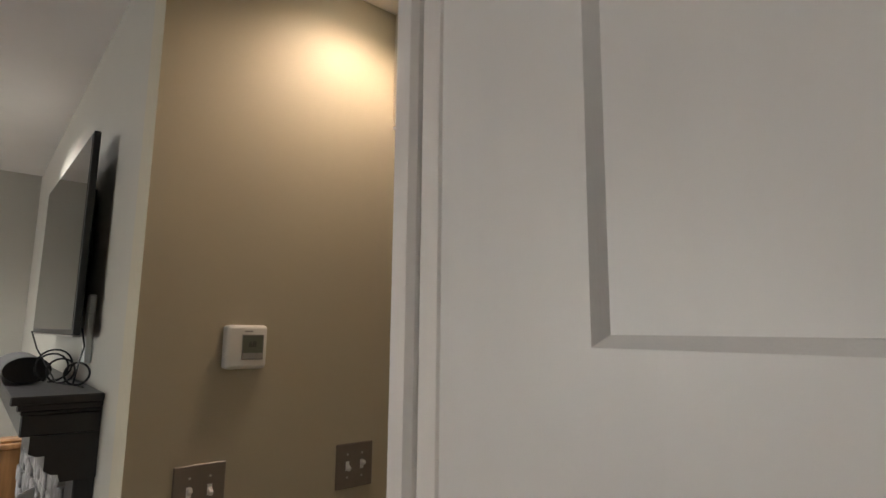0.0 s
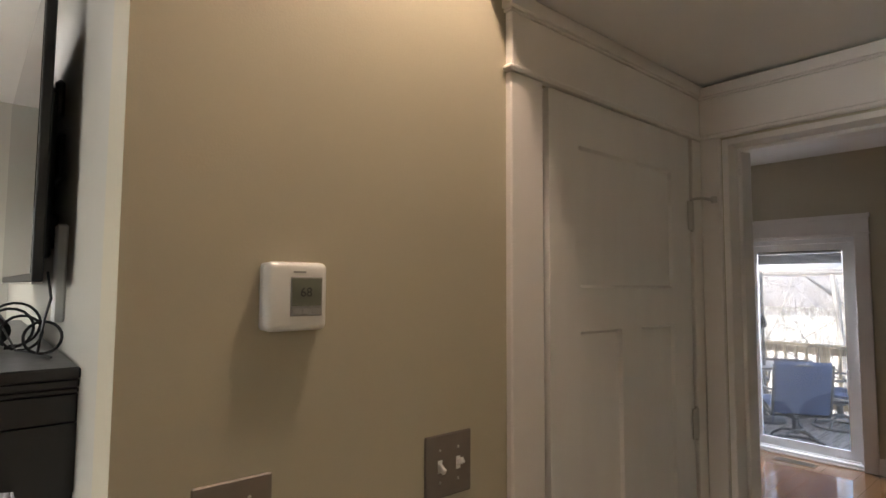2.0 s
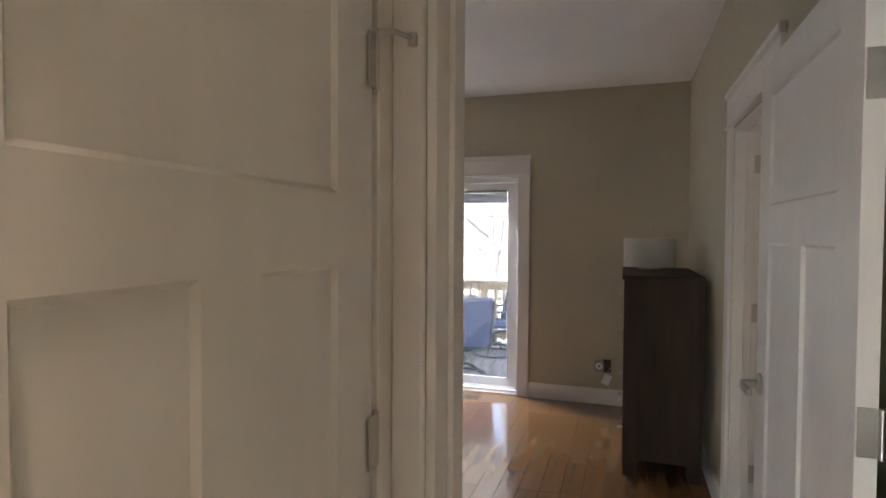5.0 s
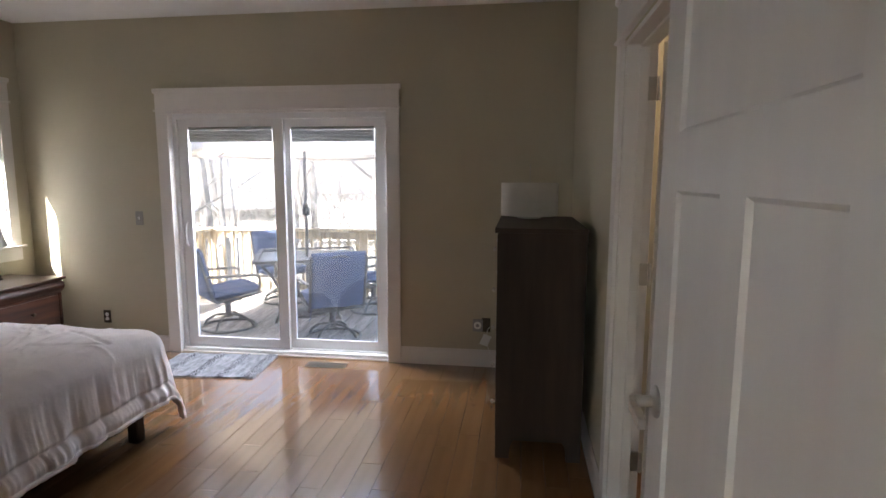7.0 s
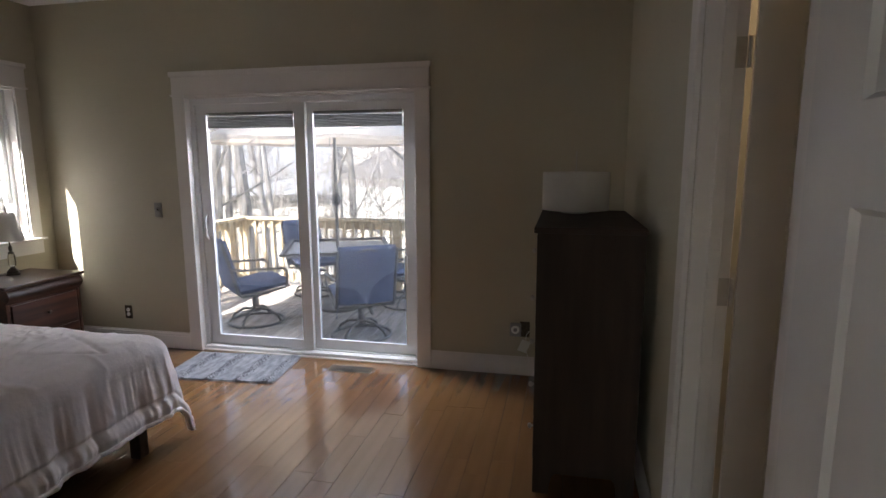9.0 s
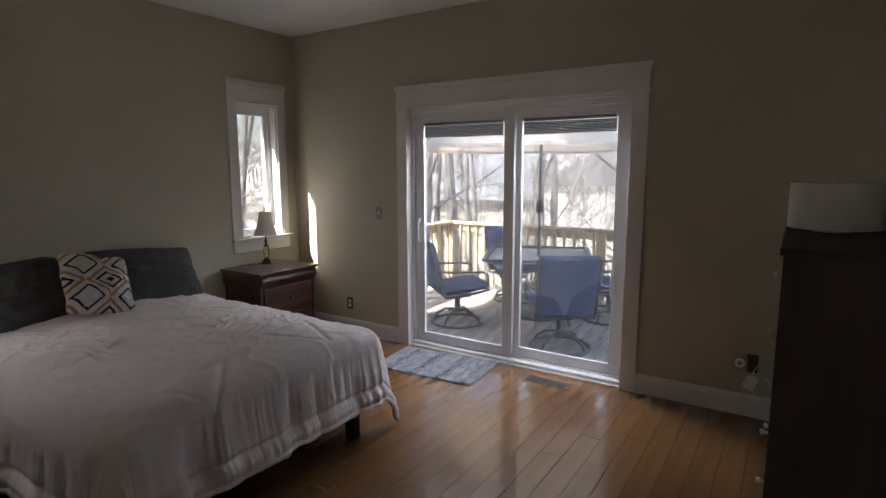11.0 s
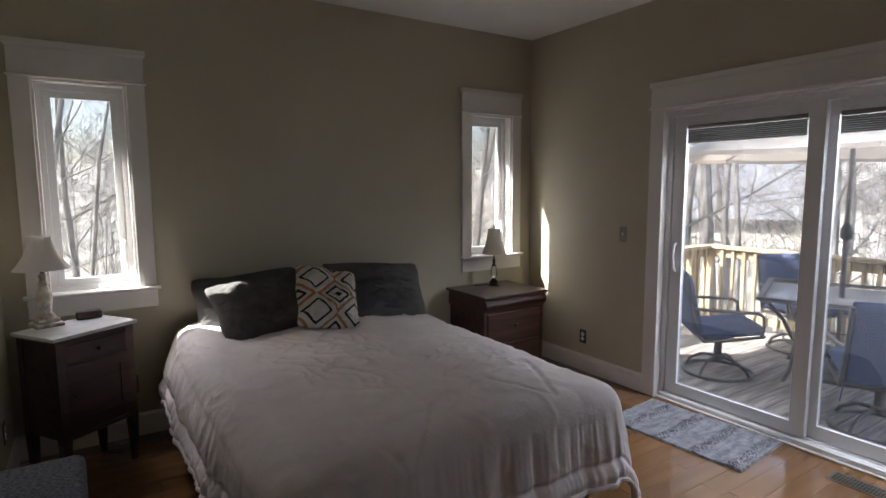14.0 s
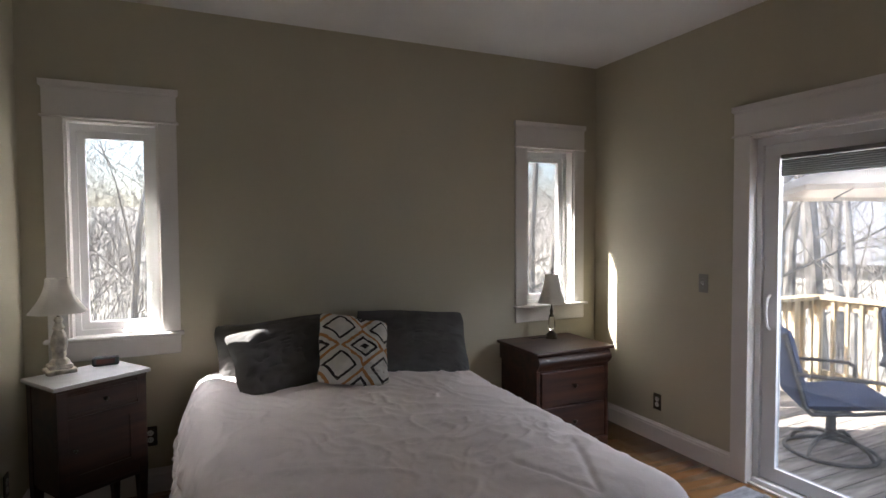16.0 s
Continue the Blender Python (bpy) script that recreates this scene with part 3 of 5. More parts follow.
part("sill_track", cuboid(box(EAST + 0.02, EAST + 0.16, y0 + 0.03, y1 - 0.03, 0.0, 0.040, 0.004), EAST + 0.070, EAST + 0.078, y0 + 0.06, y1 - 0.06, 0.040, 0.052, 0.001), M_VINYL, gd)


def glazed_panel(b0, b1, x, lab):
    p = part("door_panel", pierced("y", x, x + 0.038, b0, b1, 0.046, 1.992, [(b0 + 0.085, b1 - 0.085, 0.125, 1.915)]), M_VINYL, gd, lab)
    pane = part("pane", box(x + 0.015, x + 0.023, b0 + 0.083, b1 - 0.083, 0.123, 1.917), M_GLASS, p)
    pane.visible_shadow = False
    for k in range(8):
        z = 1.815 + 0.0115 * k
        part("blind_slat", turned(box(-0.007, 0.007, b0 + 0.095, b1 - 0.095, -0.0040, 0.0040, 0.0015), pose(x + 0.004, 0, z, 0, 14)), M_SLAT, p)
    part("blind_rail", box(x - 0.004, x + 0.012, b0 + 0.092, b1 - 0.092, 1.906, 1.930, 0.003), M_SLAT, p)
    return p


p_left = glazed_panel(2.772, 3.698, EAST + 0.062, "sliding panel with raised blind")
p_right = glazed_panel(1.922, 2.815, EAST + 0.112, "fixed panel with raised blind")
part("door_handle", tube([(EAST + 0.060, 3.655, 0.93), (EAST + 0.036, 3.655, 0.95), (EAST + 0.022, 3.655, 1.03), (EAST + 0.036, 3.655, 1.11), (EAST + 0.060, 3.655, 1.13)], 0.0085, 10), M_VINYL, p_left, "white pull handle", True)
part("latch", box(EAST + 0.096, EAST + 0.112, 1.99, 2.012, 0.62, 0.84, 0.004), M_VINYL, p_right)


# baseboards: a board with a moulded upper edge
def baseboard(name, axis, face, out, a0, a1):
    prof = [(0, 0), (out * 0.015, 0), (out * 0.015, 0.105), (out * 0.012, 0.112), (out * 0.012, 0.122), (out * 0.006, 0.132), (out * 0.004, 0.140), (0, 0.140)]
    bm = extrude_profile([(face + d, z) for d, z in prof], a0, a1, "y" if axis == "y" else "x")
    solo(name, bm, M_TRIM, "white moulded baseboard", "baseboard", kind="structure")


baseboard("baseboard", "y", EAST, -1, SOUTH, 1.778)
baseboard("baseboard", "y", EAST, -1, 3.845, NORTH)
baseboard("baseboard", "x", NORTH, -1, WEST, EAST)
baseboard("baseboard", "x", SOUTH, 1, 4.102, EAST)
baseboard("baseboard", "x", SOUTH, 1, DOOR_X + 0.02, 3.078)
baseboard("baseboard", "y", WEST, 1, 1.74, NORTH)
baseboard("baseboard", "x", HALL_Y, -1, 0.235, 0.965)
baseboard("baseboard", "y", 0.235, -1, HALL_Y, 1.70)
baseboard("baseboard", "x", 4.55, -1, -4.5, 0.235)
baseboard("baseboard", "x", 0.425, 1, 0.45, HALL_X)


# ---- bedroom things ----
def smoothstep(a, b, v):
    t = min(1.0, max(0.0, (v - a) / (b - a)))
    return t * t * (3 - 2 * t)


def fold(p, q, k):
    return noise.noise(Vector((p * k, q * k, 3.7)))


BX0, BX1, BY0, BY1, BZ = 3.02, 4.67, 2.90, 4.98, 0.615


def bed():
    t = thing("bed", pose(0, 0, 0), "queen bed with dark wooden frame, square legs and white mattress", "bed")
    part("foot_rail", pierced("x", BY0 + 0.06, BY0 + 0.09, BX0 + 0.06, BX1 - 0.08, 0.20, 0.34), M_ESPRESSO, t)
    part("side_rail", box(BX0 + 0.06, BX0 + 0.09, BY0 + 0.09, BY1, 0.20, 0.34, 0.004), M_ESPRESSO, t)
    part("side_rail", box(BX1 - 0.11, BX1 - 0.08, BY0 + 0.09, BY1, 0.20, 0.34, 0.004), M_ESPRESSO, t)
    part("slat_base", box(BX0 + 0.09, BX1 - 0.11, BY0 + 0.09, BY1, 0.30, 0.335), M_ESPRESSO, t)
    for x, y in ((BX0 + 0.06, BY0 + 0.10), (BX1 - 0.235, BY0 + 0.10), (BX0 + 0.06, BY1 - 0.05), (BX1 - 0.08, BY1 - 0.05)):
        part("leg", box(x - 0.033, x + 0.033, y - 0.033, y + 0.033, 0, 0.20, 0.006), M_ESPRESSO, t, "dark square leg")
    part("mattress", box(BX0 + 0.03, BX1 - 0.03, BY0 + 0.05, BY1, 0.335, BZ - 0.045, 0.04, 3), M_COTTON, t)


bed()


def comforter():
    """A quilt draped over the bed: flat on top, falling over three sides with folds, a rolled hem and stitched triangles."""
    bm = bmesh.new()
    nx, ny = 300, 300
    half, ox = (BX1 - BX0) / 2, (BX0 + BX1) / 2
    over = 0.345
    rad = 0.125
    grid = []
    stitches = [((-0.50, 0.20), (-0.12, 0.26)), ((-0.50, 0.20), (-0.36, -0.05)), ((-0.12, 0.26), (-0.36, -0.05)), ((0.14, 0.42), (0.62, 0.50)), ((0.24, 0.36), (0.42, 0.10)), ((0.62, 0.50), (0.42, 0.10)),
                ((-0.62, 0.86), (-0.22, 0.94))]
    for j in range(ny + 1):
        row = []
        v = -over + (BY1 - BY0 - 0.02 + over) * j / ny          # along the bed, from the hem at the foot
        for i in range(nx + 1):
            s = (i / nx * 2 - 1) * (half + over)
            ex, ey = max(0.0, abs(s) - (half - rad)), max(0.0, rad - v)
            d = math.hypot(ex, ey)
            cx = math.copysign(min(abs(s), half - rad), s)
            cy = max(v, rad)
            ux, uy = (math.copysign(ex, s) / d, -ey / d) if d > 1e-6 else (0, 0)
            # a quarter round, then a slightly flaring fall
            if d < rad * math.pi / 2:
                a = d / rad
                off, drop = rad * math.sin(a), rad * (1 - math.cos(a))
            else:
                f = d - rad * math.pi / 2
                off, drop = rad + 0.13 * f + 0.10 * f * f, rad + f * 0.975
            hang = smoothstep(rad, rad * 2.6, d)
            tang = s * 1.0 * abs(uy) + v * abs(ux) + math.atan2(uy, ux) * 0.12 if d > 1e-6 else 0
            pleat = noise.noise(Vector((tang * 8.0, d * 1.2, 1.3))) * 0.022 + noise.noise(Vector((tang * 21.0, d * 2.0, 7.0))) * 0.013 + noise.noise(Vector((tang * 48.0, d * 2.5, 4.0))) * 0.006
            off += hang * pleat + (0.045 * hang * smoothstep(0.5, 1.6, v) if s < 0 else 0.0)
            puff = 0.018 * fold(s, v, 1.9) + 0.005 * fold(s + 4, v * 1.6, 5.0)
            ridge = 1 - abs(noise.noise(Vector((s * 3.2 + 0.6 * fold(s, v, 3.0), v * 5.5, 9.1))))
            puff += 0.006 * max(0.0, ridge - 0.80) / 0.20
            ridge3 = 1 - abs(noise.noise(Vector((s * 9.0 + 2.2 * fold(s, v, 2.5), v * 15.0 - s * 5.0, 6.4))))
            puff += 0.010 * (max(0.0, ridge3 - 0.60) / 0.40) ** 1.6 * (0.35 + smoothstep(-0.1, 0.6, fold(s, v, 1.6))) * (0.15 + 0.85 * smoothstep(0.1, 0.7, v))
            ridge2 = 1 - abs(noise.noise(Vector((s * 8.0 + 1.5 * fold(s, v, 4.0), v * 7.0 + s * 4.0, 2.2))))
            puff += 0.007 * (max(0.0, ridge2 - 0.65) / 0.35) ** 1.5 * (0.15 + 0.85 * smoothstep(0.35, 0.9, v))
            crown = 0.040 * (1 - (s / half) ** 2) if abs(s) < half else 0
            groove = 0.0
            for (x0, y0), (x1, y1) in stitches:
                wx, wy = x1 - x0, y1 - y0
                k = min(1.0, max(0.0, ((s - x0) * wx + (v - y0) * wy) / (wx * wx + wy * wy)))
                g = math.hypot(s - x0 - k * wx, v - y0 - k * wy)
                groove = max(groove, math.exp(-(g / 0.016) ** 2))
            puff -= 0.010 * groove
            head = smoothstep(1.45, 1.75, v) * 0.015
            if s < 0:                                               # the quilt is bunched up at this corner of the head
                head += 0.065 * smoothstep(1.1, 1.75, v) * smoothstep(0.45, 0.85, -s)
                off += 0.02 * smoothstep(1.2, 1.8, v) * smoothstep(half - rad, half, -s)
            edge = min(over + half - abs(s), v + over)               # distance from the hem
            roll = 0.012 * math.exp(-((edge - 0.045) / 0.026) ** 2) * (1 + 0.6 * noise.noise(Vector((tang * 40, 0, 5)))) if v < BY1 - BY0 - 0.2 or abs(s) > half else 0.0
            roll -= 0.012 * math.exp(-((edge - 0.095) / 0.012) ** 2)
            out = hang * (puff * 0.5 + roll)
            x = ox + cx + ux * (off + out)
            y = BY0 + cy + uy * (off + out)
            z = BZ + (1 - hang) * (puff + crown) + head - drop
            z = max(z, 0.05 + 0.02 * fold(s, v, 9))
            row.append(bm.verts.new((x, y, z)))
        grid.append(row)
    for j in range(ny):
        for i in range(nx):
            bm.faces.new((grid[j][i], grid[j][i + 1], grid[j + 1][i + 1], grid[j + 1][i]))
    t = thing("comforter", pose(0, 0, 0), "rumpled white quilted comforter hanging over the bed", "comforter")
    hem_path = [grid[j][0].co.copy() for j in range(ny - 20, -1, -2)] + [grid[0][i].co.copy() for i in range(2, nx + 1, 2)] + [grid[j][nx].co.copy() for j in range(2, ny - 20, 2)]
    hem = tube(hem_path, 0.012, 8, None, [0.012 + 0.004 * noise.noise(Vector((k * 0.35, 0, 2))) for k in range(len(hem_path))])
    quilt = part("quilt", bm, M_QUILT, t, smooth=True)
    quilt.data.set_sharp_from_angle(angle=radians(170))
    sol = quilt.modifiers.new("thickness", "SOLIDIFY")
    sol.thickness, sol.offset = 0.022, -1.0
    part("hem", hem, M_QUILT, t, "puckered rolled hem", True)


comforter()


def cushion(name, m, w, h, d, mat, label, seed, category="pillow", sag=0.02, n=46):
    """A stuffed pillow: two bulging faces meeting at a pinched, wavy seam, with creases."""
    bm = bmesh.new()
    sides = []
    for sgn in (-1, 1):
        rows = []
        for j in range(n + 1):
            row = []
            for i in range(n + 1):
                u, v = i / n * 2 - 1, j / n * 2 - 1
                body = (max(0.0, 1 - abs(u) ** 2.6) * max(0.0, 1 - abs(v) ** 2.6)) ** 0.62
                pinch = 1 - 0.09 * (1 - abs(u) ** 2) * abs(v) ** 3 + 0.06 * noise.noise(Vector((u * 1.8, seed, v)))
                pinch2 = 1 - 0.09 * (1 - abs(v) ** 2) * abs(u) ** 3 + 0.05 * noise.noise(Vector((seed, v * 1.8, u)))
                soft = 1 - 0.09 * (u * v) ** 4
                x = u * w / 2 * pinch2 * soft
                z = v * h / 2 * pinch * soft
                wr = noise.noise(Vector((u * 2.1 + seed, v * 2.1, sgn))) * 0.020 + noise.noise(Vector((u * 6 + seed, v * 3.5, sgn * 2))) * 0.006
                crease = 1 - abs(noise.noise(Vector((u * 3.0 + v * 2.0 + seed, v * 5.0 - u * 1.5, 4.0 + sgn))))
                wr += 0.010 * max(0.0, crease - 0.86) / 0.14
                y = sgn * body * d / 2 + wr * (0.25 + body) + 0.02 * noise.noise(Vector((u * 1.3, v * 1.3, seed)))
                if i in (0, n) or j in (0, n):
                    y = 0.02 * noise.noise(Vector((u * 1.3, v * 1.3, seed)))
                row.append(bm.verts.new((x, y, z - sag * (1 - v * v) * u * u)))
            rows.append(row)
        for j in range(n):
            for i in range(n):
                bm.faces.new((rows[j][i], rows[j][i + 1], rows[j + 1][i + 1], rows[j + 1][i]))
        sides.append(rows)
    bmesh.ops.remove_doubles(bm, verts=bm.verts, dist=0.0006)
    return solo(name, bm, mat, label, category, m=m, smooth=True)


def pillow_pattern():
    """Cream cotton printed with black lozenges and tan zigzags, drawn by arithmetic on the cloth's own coordinates."""
    m = material("printed_cotton", (0.62, 0.58, 0.52), 0.9, spread=0.04, scale=20, bump=0.4, bump_scale=350, spec=0.2)
    nt = m.node_tree
    nodes, links = nt.nodes, nt.links
    bsdf = nodes["Principled BSDF"]
    ground = bsdf.inputs["Base Color"].links[0].from_socket
    co = nodes.new("ShaderNodeTexCoord")
    sep = nodes.new("ShaderNodeSeparateXYZ")
    links.new(co.outputs["Object"], sep.inputs[0])
    wob = nodes.new("ShaderNodeTexNoise")
    wob.inputs["Scale"].default_value = 22
    links.new(co.outputs["Object"], wob.inputs["Vector"])

    def op(kind, a, b=None, c=None):
        n = nodes.new("ShaderNodeMath")
        n.operation = kind
        for k, v in enumerate((a, b, c)):
            if v is None:
                continue
            if isinstance(v, (int, float)):
                n.inputs[k].default_value = v
            else:
                links.new(v, n.inputs[k])
        return n.outputs[0]
    jit = op("MULTIPLY", op("SUBTRACT", wob.outputs["Fac"], 0.5), 0.07)
    px, pz = 0.262, 0.222
    u = op("ABSOLUTE", op("SUBTRACT", op("FRACT", op("ADD", op("DIVIDE", sep.outputs["X"], px), 0.42)), 0.5))
    v = op("ABSOLUTE", op("SUBTRACT", op("FRACT", op("ADD", op("DIVIDE", sep.outputs["Z"], pz), 0.50)), 0.5))
    r = op("ADD", op("ADD", u, v), jit)                                    # lozenge distance, 0 at the middle

    def band(lo, hi):
        return op("MULTIPLY", op("GREATER_THAN", r, lo), op("LESS_THAN", r, hi))
    black = op("MAXIMUM", op("MAXIMUM", op("LESS_THAN", r, 0.09), band(0.225, 0.305)), band(0.655, 0.725))
    tan = band(0.405, 0.495)
    mix1 = nodes.new("ShaderNodeMixRGB")
    links.new(tan, mix1.inputs["Fac"])
    links.new(ground, mix1.inputs["Color1"])
    mix1.inputs["Color2"].default_value = (0.42, 0.20, 0.070, 1)
    mix2 = nodes.new("ShaderNodeMixRGB")
    links.new(black, mix2.inputs["Fac"])
    links.new(mix1.outputs[0], mix2.inputs["Color1"])
    mix2.inputs["Color2"].default_value = (0.035, 0.028, 0.026, 1)
    links.new(mix2.outputs[0], bsdf.inputs["Base Color"])
    return m


M_PRINT = pillow_pattern()
cushion("pillow", pose(3.46, 4.955, 0.790, -22, -3, 1), 0.70, 0.42, 0.24, M_CHARCOAL, "charcoal grey bed pillow against the wall", 2.0)
cushion("pillow", pose(4.33, 4.90, 0.785, -32, 5, -4), 0.80, 0.46, 0.26, M_CHARCOAL, "charcoal grey bed pillow slumped at the wall", 5.0, sag=0.06)
cushion("pillow", pose(4.31, 4.74, 0.745, -52, 9, -9), 0.68, 0.42, 0.20, M_CHARCOAL, "charcoal grey pillow slumped before another pillow", 14.0, sag=0.09)
cushion("pillow", pose(3.495, 4.715, 0.815, -44, -7, 6), 0.63, 0.46, 0.20, M_CHARCOAL, "charcoal grey pillow leaning in front", 8.0)
cushion("throw_pillow", pose(3.835, 4.535, 0.842, -30, 13, 4), 0.44, 0.43, 0.17, M_PRINT, "square throw pillow printed with black lozenges and tan zigzags", 11.0)


def knob(parent, x, y, z, r=0.014, out=-1, mat=None, name="knob", axis="y"):
    bm = lathe([(r * 0.45, 0), (r * 0.42, 0.012), (r, 0.018), (r * 1.02, 0.024), (r * 0.7, 0.030), (0.0, 0.032)], 14)
    turned(bm, pose(x, y, z, 90 if out < 0 else -90) if axis == "y" else pose(x, y, z, 0, 90 * out))
    part(name, bm, mat or M_BRONZE, parent, smooth=True)


def nightstand_dark():
    """Bow-fronted dark nightstand: overhanging top, convex frieze drawer, two drawers and a plinth."""
    t = thing("nightstand", pose(5.35, 4.775, 0) @ Matrix.Diagonal((1, 1, 0.966, 1)), "dark mahogany nightstand with three drawers", "nightstand")
    w, d = 0.285, 0.225
    part("body", box(-w, w, -d, d + 0.02, 0.06, 0.60, 0.004), M_MAHOGANY, t)
    part("plinth", box(-w - 0.014, w + 0.014, -d - 0.014, d + 0.02, 0, 0.075, 0.008), M_MAHOGANY, t)
    top = box(-w - 0.035, w + 0.035, -d - 0.045, d + 0.03, 0.712, 0.735, 0.007, 2)
    part("top", top, M_MAHOGANY, t)
    prof = [(-d - 0.004, 0.60)] + [(-d - 0.006 - 0.032 * math.sin(math.pi * k / 8) - 0.012 * k / 8, 0.605 + 0.10 * k / 8) for k in range(9)] + [(-d - 0.030, 0.712), (d + 0.02, 0.712), (d + 0.02, 0.60)]
    part("frieze", extrude_profile(prof, -w - 0.012, w + 0.012, "x"), M_MAHOGANY, t, smooth=True)
    for z0, z1 in ((0.35, 0.585), (0.095, 0.335)):
        dr = part("drawer", box(-w + 0.025, w - 0.025, -d - 0.012, -d + 0.01, z0, z1, 0.005, 2), M_MAHOGANY, t)
        knob(dr, 0, -d - 0.012, (z0 + z1) / 2 + 0.01)
    for x in (-w, w):
        part("pilaster", box(x - 0.012, x + 0.012, -d - 0.008, -d + 0.01, 0.075, 0.60, 0.003), M_MAHOGANY, t)


nightstand_dark()


def nightstand_marble():
    """Small antique stand with marble top, one drawer over a panelled door, on tapering legs; set across the corner."""
    t = thing("nightstand", pose(2.525, 4.79, 0, 0, 0, 34), "antique dark wood nightstand with white marble top", "nightstand")
    w, d = 0.205, 0.150
    part("marble_top", box(-w - 0.022, w + 0.022, -d - 0.022, d + 0.015, 0.785, 0.806, 0.005, 2), M_MARBLE, t, "white marble slab")
    part("top_rail", box(-w - 0.008, w + 0.008, -d - 0.008, d, 0.770, 0.785, 0.004), M_MAHOGANY, t)
    part("body", box(-w, w, -d, d, 0.285, 0.770, 0.004), M_MAHOGANY, t)
    dr = part("drawer", box(-w + 0.04, w - 0.04, -d - 0.007, -d + 0.005, 0.655, 0.752, 0.004), M_MAHOGANY, t)
    knob(dr, 0, -d - 0.007, 0.703, 0.011)
    door = part("door", pierced("x", -d - 0.008, -d + 0.004, -w + 0.04, w - 0.04, 0.315, 0.640, [(-w + 0.085, w - 0.085, 0.365, 0.590)]), M_MAHOGANY, t)
    part("door_panel", box(-w + 0.083, w - 0.083, -d - 0.002, -d + 0.004, 0.363, 0.592), M_MAHOGANY, door)
    knob(door, -w + 0.062, -d - 0.008, 0.49, 0.008)
    part("lower_rail", box(-w + 0.01, w - 0.01, -d - 0.006, d - 0.01, 0.262, 0.290, 0.006), M_MAHOGANY, t)
    for x in (-w + 0.02, w - 0.02):
        for y in (-d + 0.02, d - 0.02):
            bm = bmesh.new()
            rings = []
            for z, r in ((0.0, 0.0115), (0.02, 0.014), (0.285, 0.023), (0.77, 0.023)):
                rings.append([bm.verts.new((x + sx * r, y + sy * r - (0.004 if y < 0 else 0), z)) for sx, sy in ((-1, -1), (1, -1), (1, 1), (-1, 1))])
            for lo, hi in zip(rings, rings[1:]):
                for k in range(4):
                    bm.faces.new((lo[k], lo[(k + 1) % 4], hi[(k + 1) % 4], hi[k]))
            bm.faces.new(rings[0])
            bm.faces.new(rings[-1])
            part("leg", bm, M_MAHOGANY, t)


nightstand_marble()


def bell_shade(r0, r1, z0, z1, sides=8):
    """A bell-shaped shade with panels that dip between seams."""
    prof = []
    for k in range(13):
        f = k / 12
        prof.append((r1 + (r0 - r1) * (1 - f) ** 1.9, z0 + (z1 - z0) * f))
    bm = bmesh.new()
    seg = sides * 5
    rings = []
    for r, z in prof:
        rings.append([bm.verts.new((r * (1 - 0.035 * math.sin(math.pi * (i % 5) / 5)) * math.cos(2 * math.pi * i / seg), r * (1 - 0.035 * math.sin(math.pi * (i % 5) / 5)) * math.sin(2 * math.pi * i / seg), z)) for i in range(seg)])
    for lo, hi in zip(rings, rings[1:]):
        for i in range(seg):
            bm.faces.new((lo[i], lo[(i + 1) % seg], hi[(i + 1) % seg], hi[i]))
    bmesh.ops.solidify(bm, geom=bm.faces[:], thickness=0.003)
    return bm


def lamp_cream():
    t = thing("table_lamp", pose(2.395, 4.865, 0.806, 0, 0, 20), "cream antiqued table lamp with a bell shade, unlit", "lamp")
    part("foot", cuboid(box(-0.066, 0.066, -0.066, 0.066, 0, 0.022, 0.007, 2), -0.052, 0.052, -0.052, 0.052, 0.022, 0.045, 0.009, 2), M_STONE_CAST, t)
    part("column", lathe([(0.045, 0.045), (0.040, 0.06), (0.026, 0.075), (0.030, 0.09), (0.027, 0.10), (0.034, 0.125), (0.036, 0.16), (0.028, 0.195), (0.020, 0.215), (0.026, 0.228), (0.019, 0.24), (0.015, 0.255), (0.021, 0.268), (0.013, 0.285)], 28, wobble=lambda a: 1 + 0.05 * math.cos(6 * a)), M_STONE_CAST, t, smooth=True)
    part("stem", lathe([(0.008, 0.285), (0.008, 0.47), (0.004, 0.475)], 12), M_BRONZE, t, smooth=True)
    part("shade", bell_shade(0.132, 0.052, 0.305, 0.478), M_SHADE, t, "pale pleated bell shade", True)


lamp_cream()


